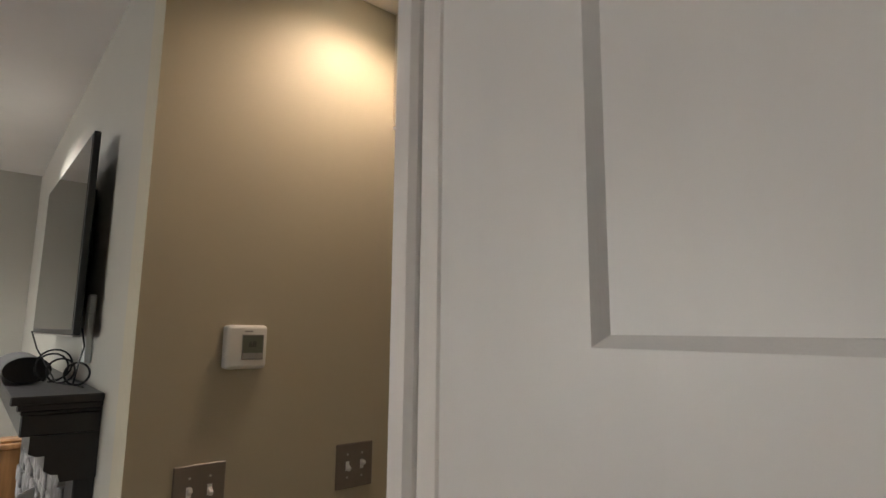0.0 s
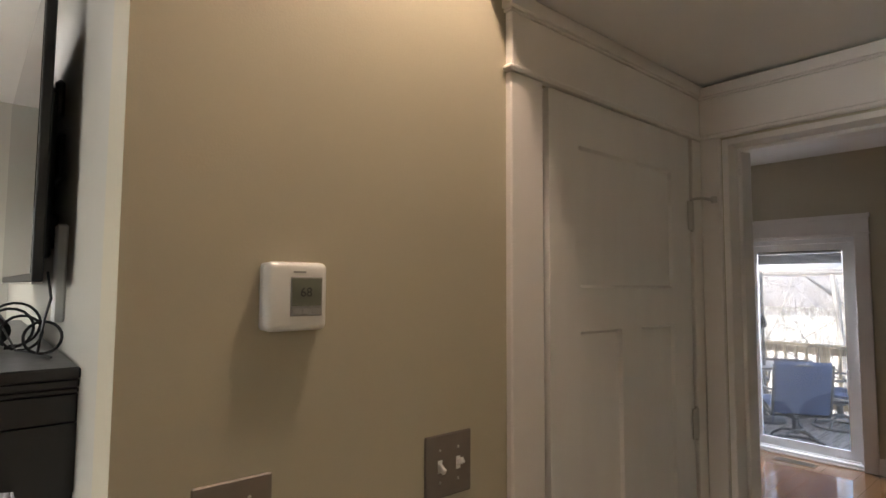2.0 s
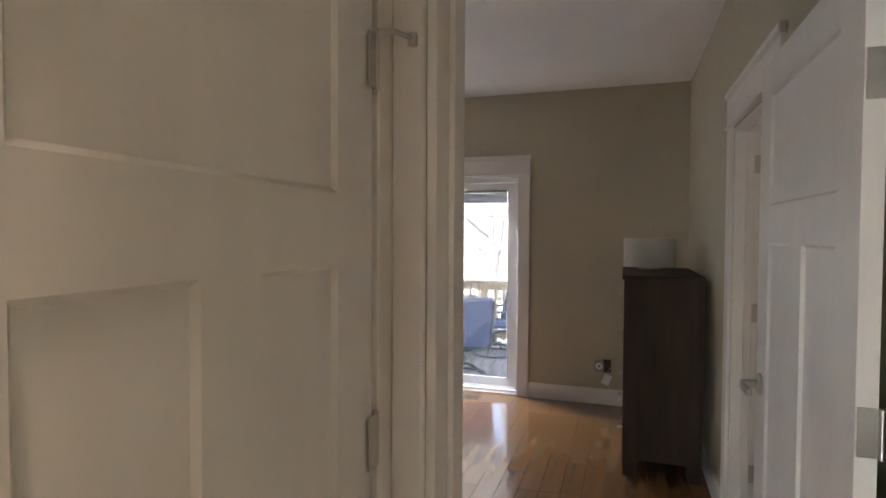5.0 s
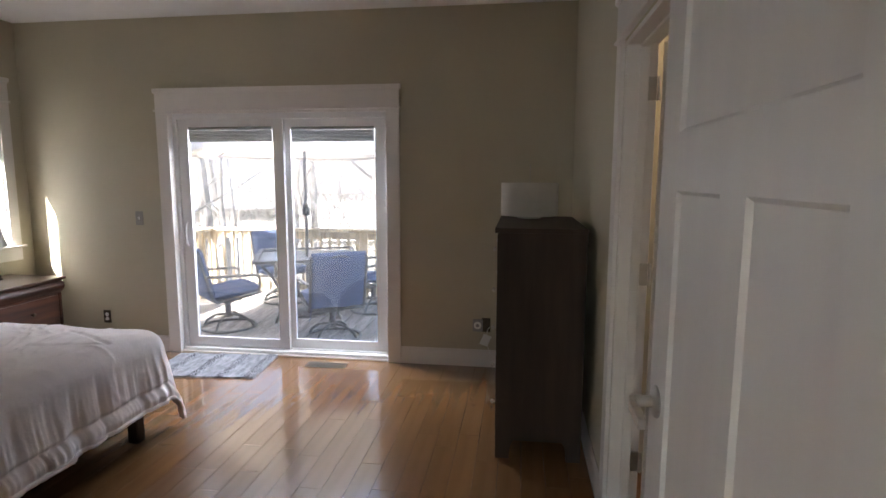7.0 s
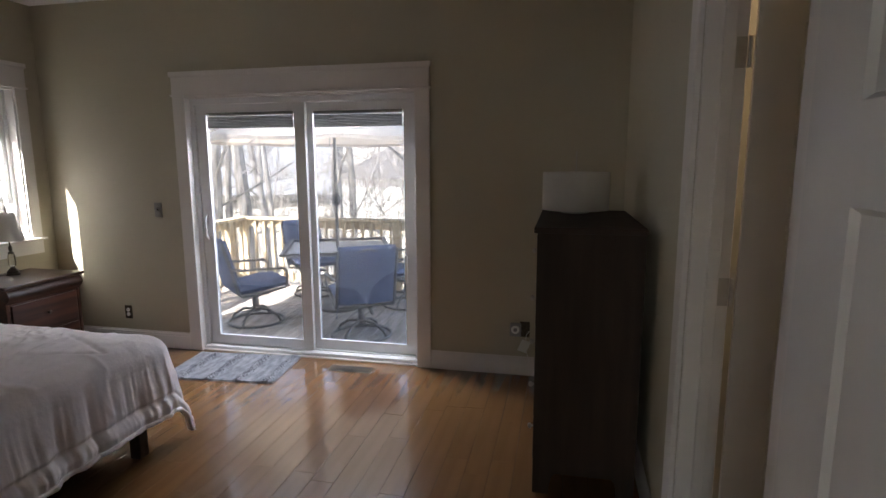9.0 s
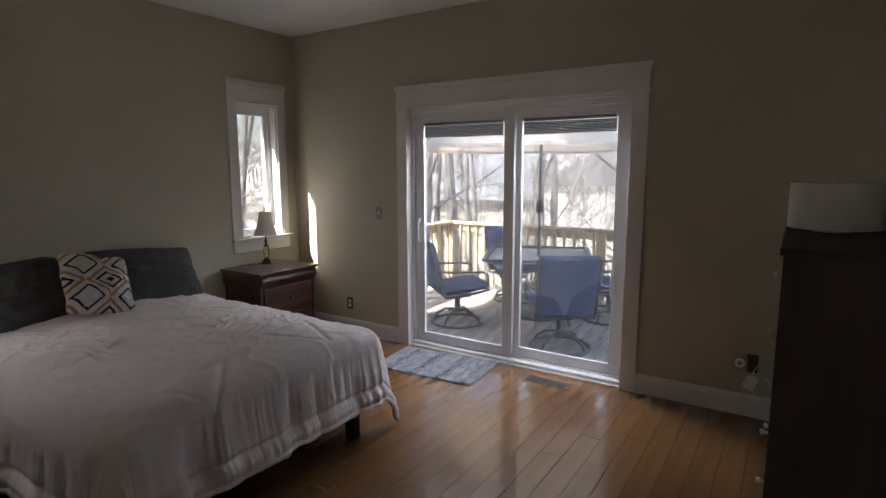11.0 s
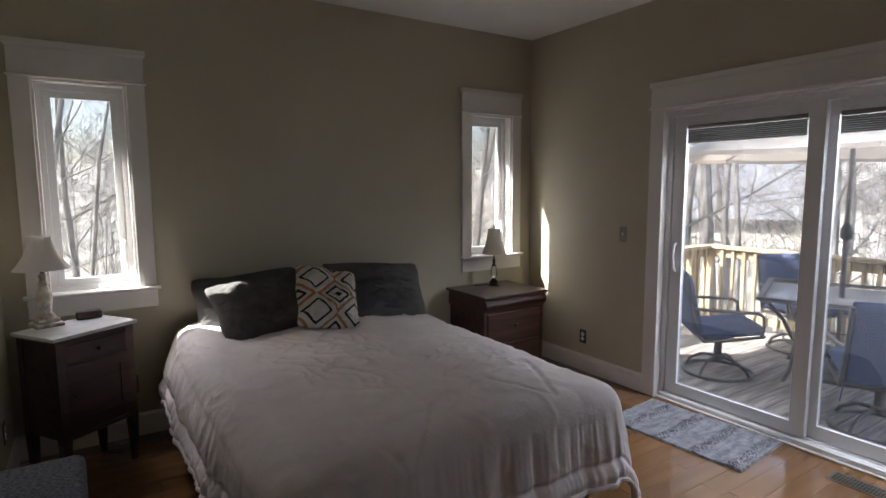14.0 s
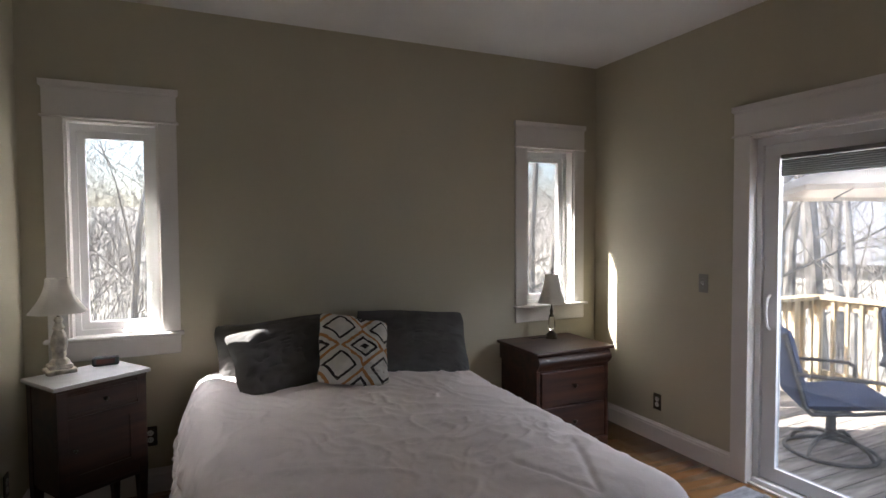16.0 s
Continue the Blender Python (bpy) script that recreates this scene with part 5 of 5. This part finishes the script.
def deck_chair(name_m, label):
    """A swivel patio armchair: ring base, four bent legs, post, padded seat and back in a metal frame, two arms. It faces +x."""
    t = thing("patio_chair", name_m, label, "patio chair", group="patio chairs")
    part("base_ring", tube(arc((0, 0), 0.285, 0, 360, 32, "xy", 0.016), 0.0145, 8), M_FRAME_METAL, t, smooth=True)
    for a in (45, 135, 225, 315):
        c, s_ = math.cos(radians(a)), math.sin(radians(a))
        part("base_leg", tube([(0.285 * c, 0.285 * s_, 0.016), (0.25 * c, 0.25 * s_, 0.075), (0.15 * c, 0.15 * s_, 0.135), (0.03 * c, 0.03 * s_, 0.15)], 0.0145, 8), M_FRAME_METAL, t, smooth=True)
    part("swivel_post", lathe([(0.05, 0.12), (0.05, 0.16), (0.032, 0.17), (0.032, 0.27), (0.075, 0.285), (0.075, 0.30)], 18), M_FRAME_METAL, t, smooth=True)
    part("rocker_plate", box(-0.13, 0.13, -0.09, 0.09, 0.30, 0.318, 0.004), M_FRAME_METAL, t)
    fr = bmesh.new()
    for y in (-0.27, 0.27):
        tube([(0.27, y, 0.405), (0.10, y, 0.375), (-0.20, y, 0.345), (-0.245, y, 0.40), (-0.30, y, 0.62), (-0.375, y, 0.905)], 0.0135, 8, fr)
    tube([(0.27, -0.27, 0.405), (0.27, 0.27, 0.405)], 0.0135, 8, fr)
    tube([(-0.20, -0.27, 0.345), (-0.20, 0.27, 0.345)], 0.0135, 8, fr)
    tube([(-0.362, -0.27, 0.86), (-0.385, 0.0, 0.905), (-0.362, 0.27, 0.86)], 0.0135, 8, fr)
    part("frame", fr, M_FRAME_METAL, t, smooth=True)
    for y in (-0.30, 0.30):
        part("armrest", tube([(0.24, y * 0.93, 0.40), (0.25, y, 0.50), (0.245, y, 0.575), (0.20, y, 0.605), (0.0, y, 0.615), (-0.20, y * 0.98, 0.62), (-0.305, y * 0.9, 0.63)], 0.0145, 8), M_FRAME_METAL, t, smooth=True)

    def pad(w, length, thick, seed):
        bm = bmesh.new()
        nu, nv = 18, 18
        lay = []
        for sg in (-1, 1):
            rows = []
            for j in range(nv + 1):
                row = []
                for i in range(nu + 1):
                    u, v = i / nu * 2 - 1, j / nv * 2 - 1
                    body = (max(0, 1 - u ** 8) * max(0, 1 - v ** 8)) ** 0.5
                    row.append(bm.verts.new((v * length / 2, u * w / 2, sg * body * thick / 2 * (1 + 0.25 * noise.noise(Vector((u * 2, v * 2, seed + sg)))))))
                rows.append(row)
            for j in range(nv):
                for i in range(nu):
                    bm.faces.new((rows[j][i], rows[j][i + 1], rows[j + 1][i + 1], rows[j + 1][i]))
        bmesh.ops.remove_doubles(bm, verts=bm.verts, dist=0.0006)
        return bm
    part("seat_cushion", turned(pad(0.53, 0.53, 0.10, 1.0), pose(0.03, 0, 0.425, 0, -5)), M_BLUE, t, "blue padded seat", True)
    part("back_cushion", turned(pad(0.53, 0.58, 0.075, 4.0), pose(-0.285, 0, 0.655, 0, -104)), M_BLUE, t, "blue padded back", True)
    part("sling", turned(pad(0.50, 0.54, 0.016, 6.0), pose(-0.325, 0, 0.645, 0, -104)), M_BLUE, t, "blue sling back", True)
    part("tie", tube([(-0.27, 0.26, 0.40), (-0.285, 0.275, 0.33), (-0.275, 0.28, 0.26)], 0.004, 6), M_BLUE, t)
    return t


c0 = deck_chair(pose(7.25, 4.00, DZ, 0, 0, -42), "blue-cushioned swivel patio armchair standing apart on the deck")
for x, y, r, lab in ((7.03, 2.73, 32, "blue-cushioned swivel patio armchair tucked under the table"), (8.25, 2.62, 128, "blue-cushioned swivel patio armchair at the table's far corner"), (8.58, 3.92, 236, "blue-cushioned swivel patio armchair in the sun")):
    tagged(copy_thing(c0, pose(x, y, DZ, 0, 0, r)), lab)


def patio_table():
    t = thing("patio_table", pose(7.95, 3.35, DZ, 0, 0, 22), "square metal patio table with a glass top", "patio table")
    w = 0.58
    part("rim", turned(pierced("x", 0.0, 0.028, -w, w, -w, w, [(-w + 0.045, w - 0.045, -w + 0.045, w - 0.045)]), pose(0, 0, 0.715, 90)), M_FRAME_METAL, t)
    part("glass_top", box(-w + 0.04, w - 0.04, -w + 0.04, w - 0.04, 0.698, 0.706), M_TILE, t, "pale top")
    for a in (45, 135, 225, 315):
        c, s_ = math.cos(radians(a)), math.sin(radians(a))
        part("leg", tube([(0.70 * c, 0.70 * s_, 0.69), (0.56 * c, 0.56 * s_, 0.55), (0.40 * c, 0.40 * s_, 0.30), (0.47 * c, 0.47 * s_, 0.08), (0.52 * c, 0.52 * s_, 0.0)], 0.016, 8), M_FRAME_METAL, t, smooth=True)
    part("stretcher", tube(arc((0, 0), 0.40, 0, 360, 28, "xy", 0.30), 0.010, 8), M_FRAME_METAL, t, smooth=True)


patio_table()


def umbrella():
    t = thing("patio_umbrella", pose(7.95, 3.35, DZ), "open beige market umbrella over the patio table", "umbrella")
    part("base", lathe([(0.23, 0), (0.23, 0.03), (0.20, 0.055), (0.04, 0.075), (0.03, 0.20)], 28), M_FRAME_METAL, t, smooth=True)
    part("pole", lathe([(0.019, 0.05), (0.019, 2.50)], 14), M_FRAME_METAL, t, smooth=True)
    cr = part("crank_box", lathe([(0.02, 1.19), (0.040, 1.21), (0.046, 1.25), (0.038, 1.30), (0.022, 1.33)], 16), M_BLACK, t, "black crank housing", True)
    part("crank_handle", tube([(0.03, -0.03, 1.25), (0.05, -0.07, 1.25), (0.05, -0.075, 1.21), (0.07, -0.10, 1.205)], 0.006, 6), M_BLACK, cr)
    part("finial", lathe([(0.02, 2.50), (0.03, 2.52), (0.0, 2.58)], 12), M_FRAME_METAL, t, smooth=True)
    n, R, z_edge, z_top = 8, 1.42, 1.925, 2.47
    a0 = 71
    bm = bmesh.new()
    steps = 8
    cols = n * 6
    rings = []
    for k in range(steps + 1):
        f = k / steps
        ring = []
        for i in range(cols):
            b = (i % 6) / 6
            sagging = 0.016 * f * math.sin(math.pi * b)
            half_angle = math.pi / n
            ang = radians(a0) + 2 * math.pi * i / cols
            chord = math.cos(half_angle) / math.cos((b - 0.5) * 2 * half_angle)
            r = max(0.03, R * f * chord)
            ring.append(bm.verts.new((r * math.cos(ang), r * math.sin(ang), z_top - (z_top - z_edge) * f - sagging + 0.06 * math.sin(math.pi * f) * 0.5)))
        rings.append(ring)
    skirt = [bm.verts.new((v.co.x, v.co.y, v.co.z - 0.035)) for v in rings[-1]]
    rings.append(skirt)
    for lo, hi in zip(rings, rings[1:]):
        for i in range(cols):
            bm.faces.new((lo[i], lo[(i + 1) % cols], hi[(i + 1) % cols], hi[i]))
    part("canopy", bm, M_CANVAS, t, "beige canvas canopy", True)
    for i in range(n):
        a = radians(a0) + 2 * math.pi * i / n
        c, s_ = math.cos(a), math.sin(a)
        rib = part("rib", tube([(0.03 * c, 0.03 * s_, z_top - 0.03), (R * c, R * s_, z_edge - 0.015)], 0.008, 6), M_FRAME_METAL, t)
        part("strut", tube([(0.03 * c, 0.03 * s_, 2.02), (R * 0.5 * c, R * 0.5 * s_, (z_top + z_edge) / 2 - 0.025)], 0.006, 6), M_FRAME_METAL, rib)
    part("hub", lathe([(0.035, 1.99), (0.045, 2.01), (0.035, 2.05)], 14), M_BLACK, t)


umbrella()


def railing():
    t = thing("deck_railing", pose(0, 0, DZ), "yellow pine deck railing with square balusters", "railing")

    def side(axis, c, a0, a1, posts):
        for p in posts:
            x, y = (p, c) if axis == "x" else (c, p)
            part("post", box(x - 0.045, x + 0.045, y - 0.045, y + 0.045, -0.2, 0.90, 0.004), M_PINE, t)

        def rail(lo, hi, half, z0, z1, n="rail"):
            part(n, box(lo, hi, c - half, c + half, z0, z1, 0.004) if axis == "x" else box(c - half, c + half, lo, hi, z0, z1, 0.004), M_PINE, t)
        rail(a0 - 0.06, a1 + 0.06, 0.07, 0.90, 0.937, "cap_rail")
        rail(a0, a1, 0.019, 0.80, 0.89)
        rail(a0, a1, 0.019, 0.08, 0.165)
        n = int((a1 - a0) / 0.13)
        for k in range(n):
            p = a0 + (k + 0.5) * (a1 - a0) / n
            x, y = (p, c - 0.036) if axis == "x" else (c - 0.036, p)
            part("baluster", box(x - 0.017, x + 0.017, y - 0.017, y + 0.017, 0.05, 0.89, 0.002), M_PINE, t)
    side("y", DX1 - 0.09, DY0, DY1 - 0.09, [DY0 + 0.1, 0.0, 1.45, 2.95, 4.15, DY1 - 0.09])
    side("x", DY1 - 0.09, DX0, DX1 - 0.16, [DX0 + 0.1, 7.55, 8.60])


railing()

deck = thing("deck", pose(0, 0, 0), "weathered grey wooden deck boards", "deck", kind="structure")
BW = 0.142
db = mesh_of("deck_board", box(0, DX1 - DX0, -BW / 2 + 0.003, BW / 2 - 0.003, -0.03, 0, 0.003), M_DECK)
nb = int((DY1 - DY0) / BW)
for k in range(nb + 1):
    piece("deck_board", db, deck, DX0, DY0 + BW * (k + 0.5), DZ)
part("joist_frame", pierced("x", DY0, DY1, DX0, DX1, DZ - 0.25, DZ - 0.034), M_PINE, deck)
for x in (6.6, 8.9):
    for y in (-1.0, 2.0, 5.1):
        part("deck_post", box(x - 0.07, x + 0.07, y - 0.07, y + 0.07, -3.4, DZ - 0.25), M_PINE, deck)

# outside faces of the house
solo("house_siding", pierced("y", 6.172, 6.19, -3.0, 5.30, -3.2, 2.98, [(1.84, 3.78, -0.13, 2.08)]), M_TRIM, "pale painted siding outside the glass door", "siding", kind="structure")


# ---- the land, houses and bare trees ----
def height(x, y):
    """Ground: a hollow behind the house that climbs to a far slope."""
    d = math.hypot(x - 4, y - 2)
    rise = smoothstep(22, 75, d) * 7.5 + smoothstep(70, 400, d) * 12
    return -3.1 - 1.6 * smoothstep(8, 18, d) + rise + 0.5 * noise.noise(Vector((x * 0.07, y * 0.07, 0))) * smoothstep(9, 25, d)


gb = bmesh.new()
rings = []
radii_ = [0.0, 6, 9, 12, 15, 18, 22, 26, 30, 35, 40, 46, 53, 60, 70, 85, 110, 150, 220, 350, 700, 1600]
for r in radii_:
    rings.append([gb.verts.new((4 + r * math.cos(2 * math.pi * k / 72), 2 + r * math.sin(2 * math.pi * k / 72), height(4 + r * math.cos(2 * math.pi * k / 72), 2 + r * math.sin(2 * math.pi * k / 72)))) for k in range(72)] if r else [gb.verts.new((4, 2, -3.1))])
for k in range(72):
    gb.faces.new((rings[0][0], rings[1][k], rings[1][(k + 1) % 72]))
for lo, hi in zip(rings[1:], rings[2:]):
    for k in range(72):
        gb.faces.new((lo[k], lo[(k + 1) % 72], hi[(k + 1) % 72], hi[k]))
M_GROUND = material("leaf_litter", (0.33, 0.30, 0.24), 0.95, spread=0.22, scale=0.8, second=(0.46, 0.43, 0.36), bump=0.6, bump_scale=12)
solo("ground", gb, M_GROUND, "leaf-strewn ground falling away behind the house", "ground", kind="structure", smooth=True)

M_TWIG = material("grey_twigs", (0.10, 0.090, 0.078), 0.9, spread=0.2, scale=0.5, second=(0.20, 0.182, 0.16))
M_BARK = material("grey_bark", (0.13, 0.118, 0.104), 0.9, spread=0.2, scale=9, second=(0.25, 0.232, 0.208), bump=0.8, bump_scale=30, stretch=(1, 1, 0.25))


def bare_tree(x, y, tall, girth, seed, label, twigs=3, lean=0.05):
    """A leafless tree: tapering trunk, limbs, branches and fine twigs with uneven forks."""
    rg = random.Random(seed)
    z0 = height(x, y) - 0.15
    t = thing("tree", pose(x, y, z0), label, "tree", group="bare trees")
    trunk, crown = bmesh.new(), bmesh.new()

    def grow(bm, start, way, length, r, depth):
        n = 5 if depth == 0 else 4
        pts, radii, p, d = [start], [r], Vector(start), Vector(way).normalized()
        for k in range(n):
            bend = 0.10 if depth == 0 else 0.24
            d = (d + Vector((rg.uniform(-1, 1), rg.uniform(-1, 1), rg.uniform(-0.5, 0.9))) * bend).normalized()
            p = p + d * length / n
            pts.append(p.copy())
            radii.append(r * (1 - (0.62 if depth == 0 else 0.8) * (k + 1) / n))
        tube(pts, r, 8 if depth == 0 else (5 if depth == 1 else 3), bm, radii)
        if depth >= twigs:
            return
        count = (15, 8, 6, 3)[depth]
        for k in range(count):
            f = rg.uniform(0.26 if depth == 0 else 0.2, 1.0)
            i = min(n - 1, int(f * n))
            q = pts[i].lerp(pts[i + 1], f * n - i) if i + 1 < len(pts) else pts[-1]
            a = rg.uniform(0, 2 * math.pi)
            side_ = Vector((math.cos(a), math.sin(a), rg.uniform(-0.15, 0.8)))
            grow(crown, q, side_ * 0.9 + d * 0.25, length * rg.uniform(0.26, 0.50), max(0.005, radii[i] * rg.uniform(0.16, 0.34)), depth + 1)
    grow(trunk, Vector((0, 0, 0)), Vector((rg.uniform(-lean, lean), rg.uniform(-lean, lean), 1)), tall, girth * 0.8, 0)
    part("trunk", trunk, M_BARK, t, smooth=True)
    part("crown", crown, M_TWIG, t, "bare branches and twigs", smooth=True)
    return t


# trees that stand singly beyond the railing and the two windows
for k, (x, y, tall, girth) in enumerate(((13.5, 8.6, 15, 0.19), (14.2, 8.0, 16, 0.22), (15.8, 10.2, 14, 0.16), (12.8, 5.2, 12, 0.13), (15.0, 4.6, 15, 0.20), (17.5, 6.9, 14, 0.17),
                                         (18.5, 12.5, 16, 0.2), (21, 9.3, 16, 0.22), (14.8, 12.0, 13, 0.15), (12.2, 3.4, 9, 0.09), (20.0, 5.0, 14, 0.18), (24, 13.0, 17, 0.22),
                                         (1.7, 13.0, 13, 0.085), (3.6, 15.5, 14, 0.10), (-0.6, 16.5, 15, 0.12), (2.6, 19.0, 15, 0.12), (2.3, 14.2, 10, 0.06), (1.2, 15.0, 11, 0.07), (5.6, 14.0, 12, 0.09), (8.6, 13.5, 13, 0.09), (9.6, 17.5, 14, 0.12), (11.5, 21.0, 15, 0.2), (7.0, 19.0, 14, 0.16), (9.3, 11.2, 10, 0.10), (10.6, 12.6, 13, 0.14), (12.6, 15.5, 14, 0.16), (8.1, 10.0, 7, 0.06), (0.9, 11.2, 9, 0.09), (16.4, 8.9, 13, 0.14), (13.2, 7.1, 10, 0.10))):
    bare_tree(x, y, tall, girth, 40 + k, "tall leafless tree with grey bark", 3)


def far_woods():
    """Bare stems and brush further off, beyond counting."""
    rg = random.Random(5)
    verts, faces = [], []
    for k in range(2000):
        a, r = rg.uniform(-0.45, 2.15), 22 + 70 * rg.random() ** 1.5
        x, y = 4 + r * math.cos(a), 2 + r * math.sin(a)
        z = height(x, y) - 0.2
        h, g = rg.uniform(5, 12), rg.uniform(0.012, 0.034)
        p = Vector((x, y, z))
        strokes = [(p, p + Vector((rg.uniform(-2.2, 2.2), rg.uniform(-2.2, 2.2), h)), g)]
        for b in range(9):
            q = p + Vector((0, 0, h * rg.uniform(0.25, 0.95)))
            aa = rg.uniform(0, 6.28)
            e = q + Vector((math.cos(aa), math.sin(aa), rg.uniform(0.4, 1.4))) * rg.uniform(0.8, 2.4)
            strokes.append((q, e, 0.014))
            for c in range(5):
                m_ = q.lerp(e, rg.uniform(0.3, 0.9))
                ab = rg.uniform(0, 6.28)
                strokes.append((m_, m_ + Vector((math.cos(ab), math.sin(ab), rg.uniform(0.2, 1.2))) * rg.uniform(0.5, 1.3), 0.008))
        for s_, e, w in strokes:
            n0 = len(verts)
            for c in range(3):
                ang = 2.094 * c
                verts.append((s_.x + w * math.cos(ang), s_.y + w * math.sin(ang), s_.z))
            verts.append((e.x, e.y, e.z))
            for c in range(3):
                faces.append((n0 + c, n0 + (c + 1) % 3, n0 + 3))
    me = bpy.data.meshes.new("far_woods")
    me.from_pydata(verts, [], faces)
    me.materials.append(M_TWIG)
    tagged(new("far_woods", me), "leafless woods on the slope beyond", "woods", kind="stuff")


far_woods()


def brush():
    """Pale dry undergrowth on the slope: arching canes in clumps, beyond counting."""
    rg = random.Random(9)
    verts, faces = [], []
    for k in range(900):
        a, r = rg.uniform(-0.45, 2.15), 9 + 30 * rg.random() ** 1.3
        x, y = 4 + r * math.cos(a), 2 + r * math.sin(a)
        z = height(x, y) - 0.1
        for c in range(14):
            aa, reach, h = rg.uniform(0, 6.28), rg.uniform(0.2, 1.1), rg.uniform(0.7, 2.6)
            q = Vector((x + rg.uniform(-0.5, 0.5), y + rg.uniform(-0.5, 0.5), z))
            way = Vector((math.cos(aa), math.sin(aa), 0)) * reach
            pts = [q, q + way * 0.35 + Vector((0, 0, h * 0.65)), q + way + Vector((0, 0, h))]
            for (s_, e), w in zip(zip(pts, pts[1:]), (0.009, 0.006)):
                n0 = len(verts)
                verts.extend(((s_.x - w, s_.y, s_.z), (s_.x + w, s_.y, s_.z), (s_.x, s_.y + w, s_.z), (e.x, e.y, e.z)))
                faces.extend(((n0, n0 + 1, n0 + 3), (n0 + 1, n0 + 2, n0 + 3), (n0 + 2, n0, n0 + 3)))
    me = bpy.data.meshes.new("brush")
    me.from_pydata(verts, [], faces)
    me.materials.append(material("dry_canes", (0.30, 0.27, 0.16), 0.9, spread=0.2, scale=0.6, second=(0.46, 0.42, 0.28)))
    tagged(new("brush", me), "pale dry undergrowth below the bare trees", "brush", kind="stuff")


brush()


def house(x, y, rz, w, d, storeys, wall_mat, label):
    z = height(x, y)
    h = 2.9 * storeys
    t = thing("house", pose(x, y, z - 0.4, 0, 0, rz), label, "house", group="far houses")
    part("wall", box(-w / 2, w / 2, -d / 2, d / 2, 0, h + 0.4), wall_mat, t)
    part("roof", extrude_profile([(-d / 2 - 0.5, h + 0.4), (d / 2 + 0.5, h + 0.4), (0, h + 0.4 + d * 0.32)], -w / 2 - 0.4, w / 2 + 0.4, "x"), M_ROOF, t, "grey shingled roof")
    for s_ in range(storeys):
        for k in range(int(w / 2.3)):
            wx = -w / 2 + 1.3 + k * 2.3
            for side in (-1, 1):
                win = part("window", pierced("x", side * d / 2 - 0.05, side * d / 2 + 0.05, wx - 0.5, wx + 0.5, 1.2 + 2.9 * s_, 2.6 + 2.9 * s_, [(wx - 0.42, wx + 0.42, 1.28 + 2.9 * s_, 2.52 + 2.9 * s_)]), M_TRIM, t)
                part("pane", box(wx - 0.42, wx + 0.42, side * d / 2 - 0.01, side * d / 2 + 0.02, 1.28 + 2.9 * s_, 2.52 + 2.9 * s_), M_SCREEN, win)
    part("chimney", box(w * 0.2, w * 0.2 + 0.8, -0.4, 0.4, h, h + d * 0.32 + 1.4), M_SIDING_B, t)


M_ROOF = material("shingle_roof", (0.17, 0.165, 0.17), 0.9, spread=0.2, scale=3)
M_SIDING_A = material("siding_blue_grey", (0.42, 0.46, 0.52), 0.7, spread=0.05, scale=2)
M_SIDING_B = material("siding_pale", (0.66, 0.65, 0.62), 0.7, spread=0.05, scale=2)
house(48, 27, 32, 15, 9, 2, M_SIDING_A, "two-storey blue-grey house on the far slope")
house(44, 13, 12, 11, 8, 1, M_SIDING_B, "low pale house beyond the trees")
house(80, 34, 20, 14, 9, 2, M_SIDING_B, "two-storey pale house beyond the trees")
house(38, 40, 60, 12, 8, 1, M_SIDING_B, "low pale house on the hillside")


# ---- floorboards, one by one ----
def plank_mesh(length, width, thick, bevel=0.0012):
    me = mesh_of("floorboard", box(-length / 2, length / 2, -width / 2, width / 2, -thick, 0, bevel), M_FLOOR)
    return me


PW = 0.121
floor = thing("floor", pose(0, 0, 0), "glossy honey-coloured hardwood floorboards", "floor", kind="structure")
rng = random.Random(7)
planks = {}
for r in range(39):
    y = 0.38 + PW * r
    x = 1.95 - rng.uniform(0.0, 0.7)
    while x < EAST - 0.01:
        length = rng.choice((0.46, 0.61, 0.76, 0.91, 1.07, 1.22, 1.37))
        x0, x1 = max(x, 1.95), min(x + length, EAST - 0.002)
        if x1 - x0 > 0.04:
            key = round(x1 - x0, 2)
            if key not in planks:
                planks[key] = plank_mesh(key - 0.0010, PW - 0.0010, 0.015)
            piece("floorboard", planks[key], floor, (x0 + x1) / 2, y, rng.uniform(-0.0003, 0.0003)).matrix_basis @= pose(0, 0, 0, rng.uniform(-0.10, 0.10), rng.uniform(-0.05, 0.05), 0)
        x += length
hall_boards = bmesh.new()
for r in range(56):
    y = -2.2 + PW * r
    x = -4.5 - rng.uniform(0, 0.8)
    while x < 1.95:
        length = rng.uniform(0.8, 1.5)
        x0, x1 = max(x, -4.5), min(x + length, 1.949)
        if x1 - x0 > 0.03:
            cuboid(hall_boards, x0 + 0.001, x1 - 0.001, y - PW / 2 + 0.001, y + PW / 2 - 0.001, -0.015, 0.0)
        x += length
hb = new("floorboards", mesh_of("floorboards", hall_boards, M_FLOOR))
hb.parent = floor
tagged(hb, kind="stuff")
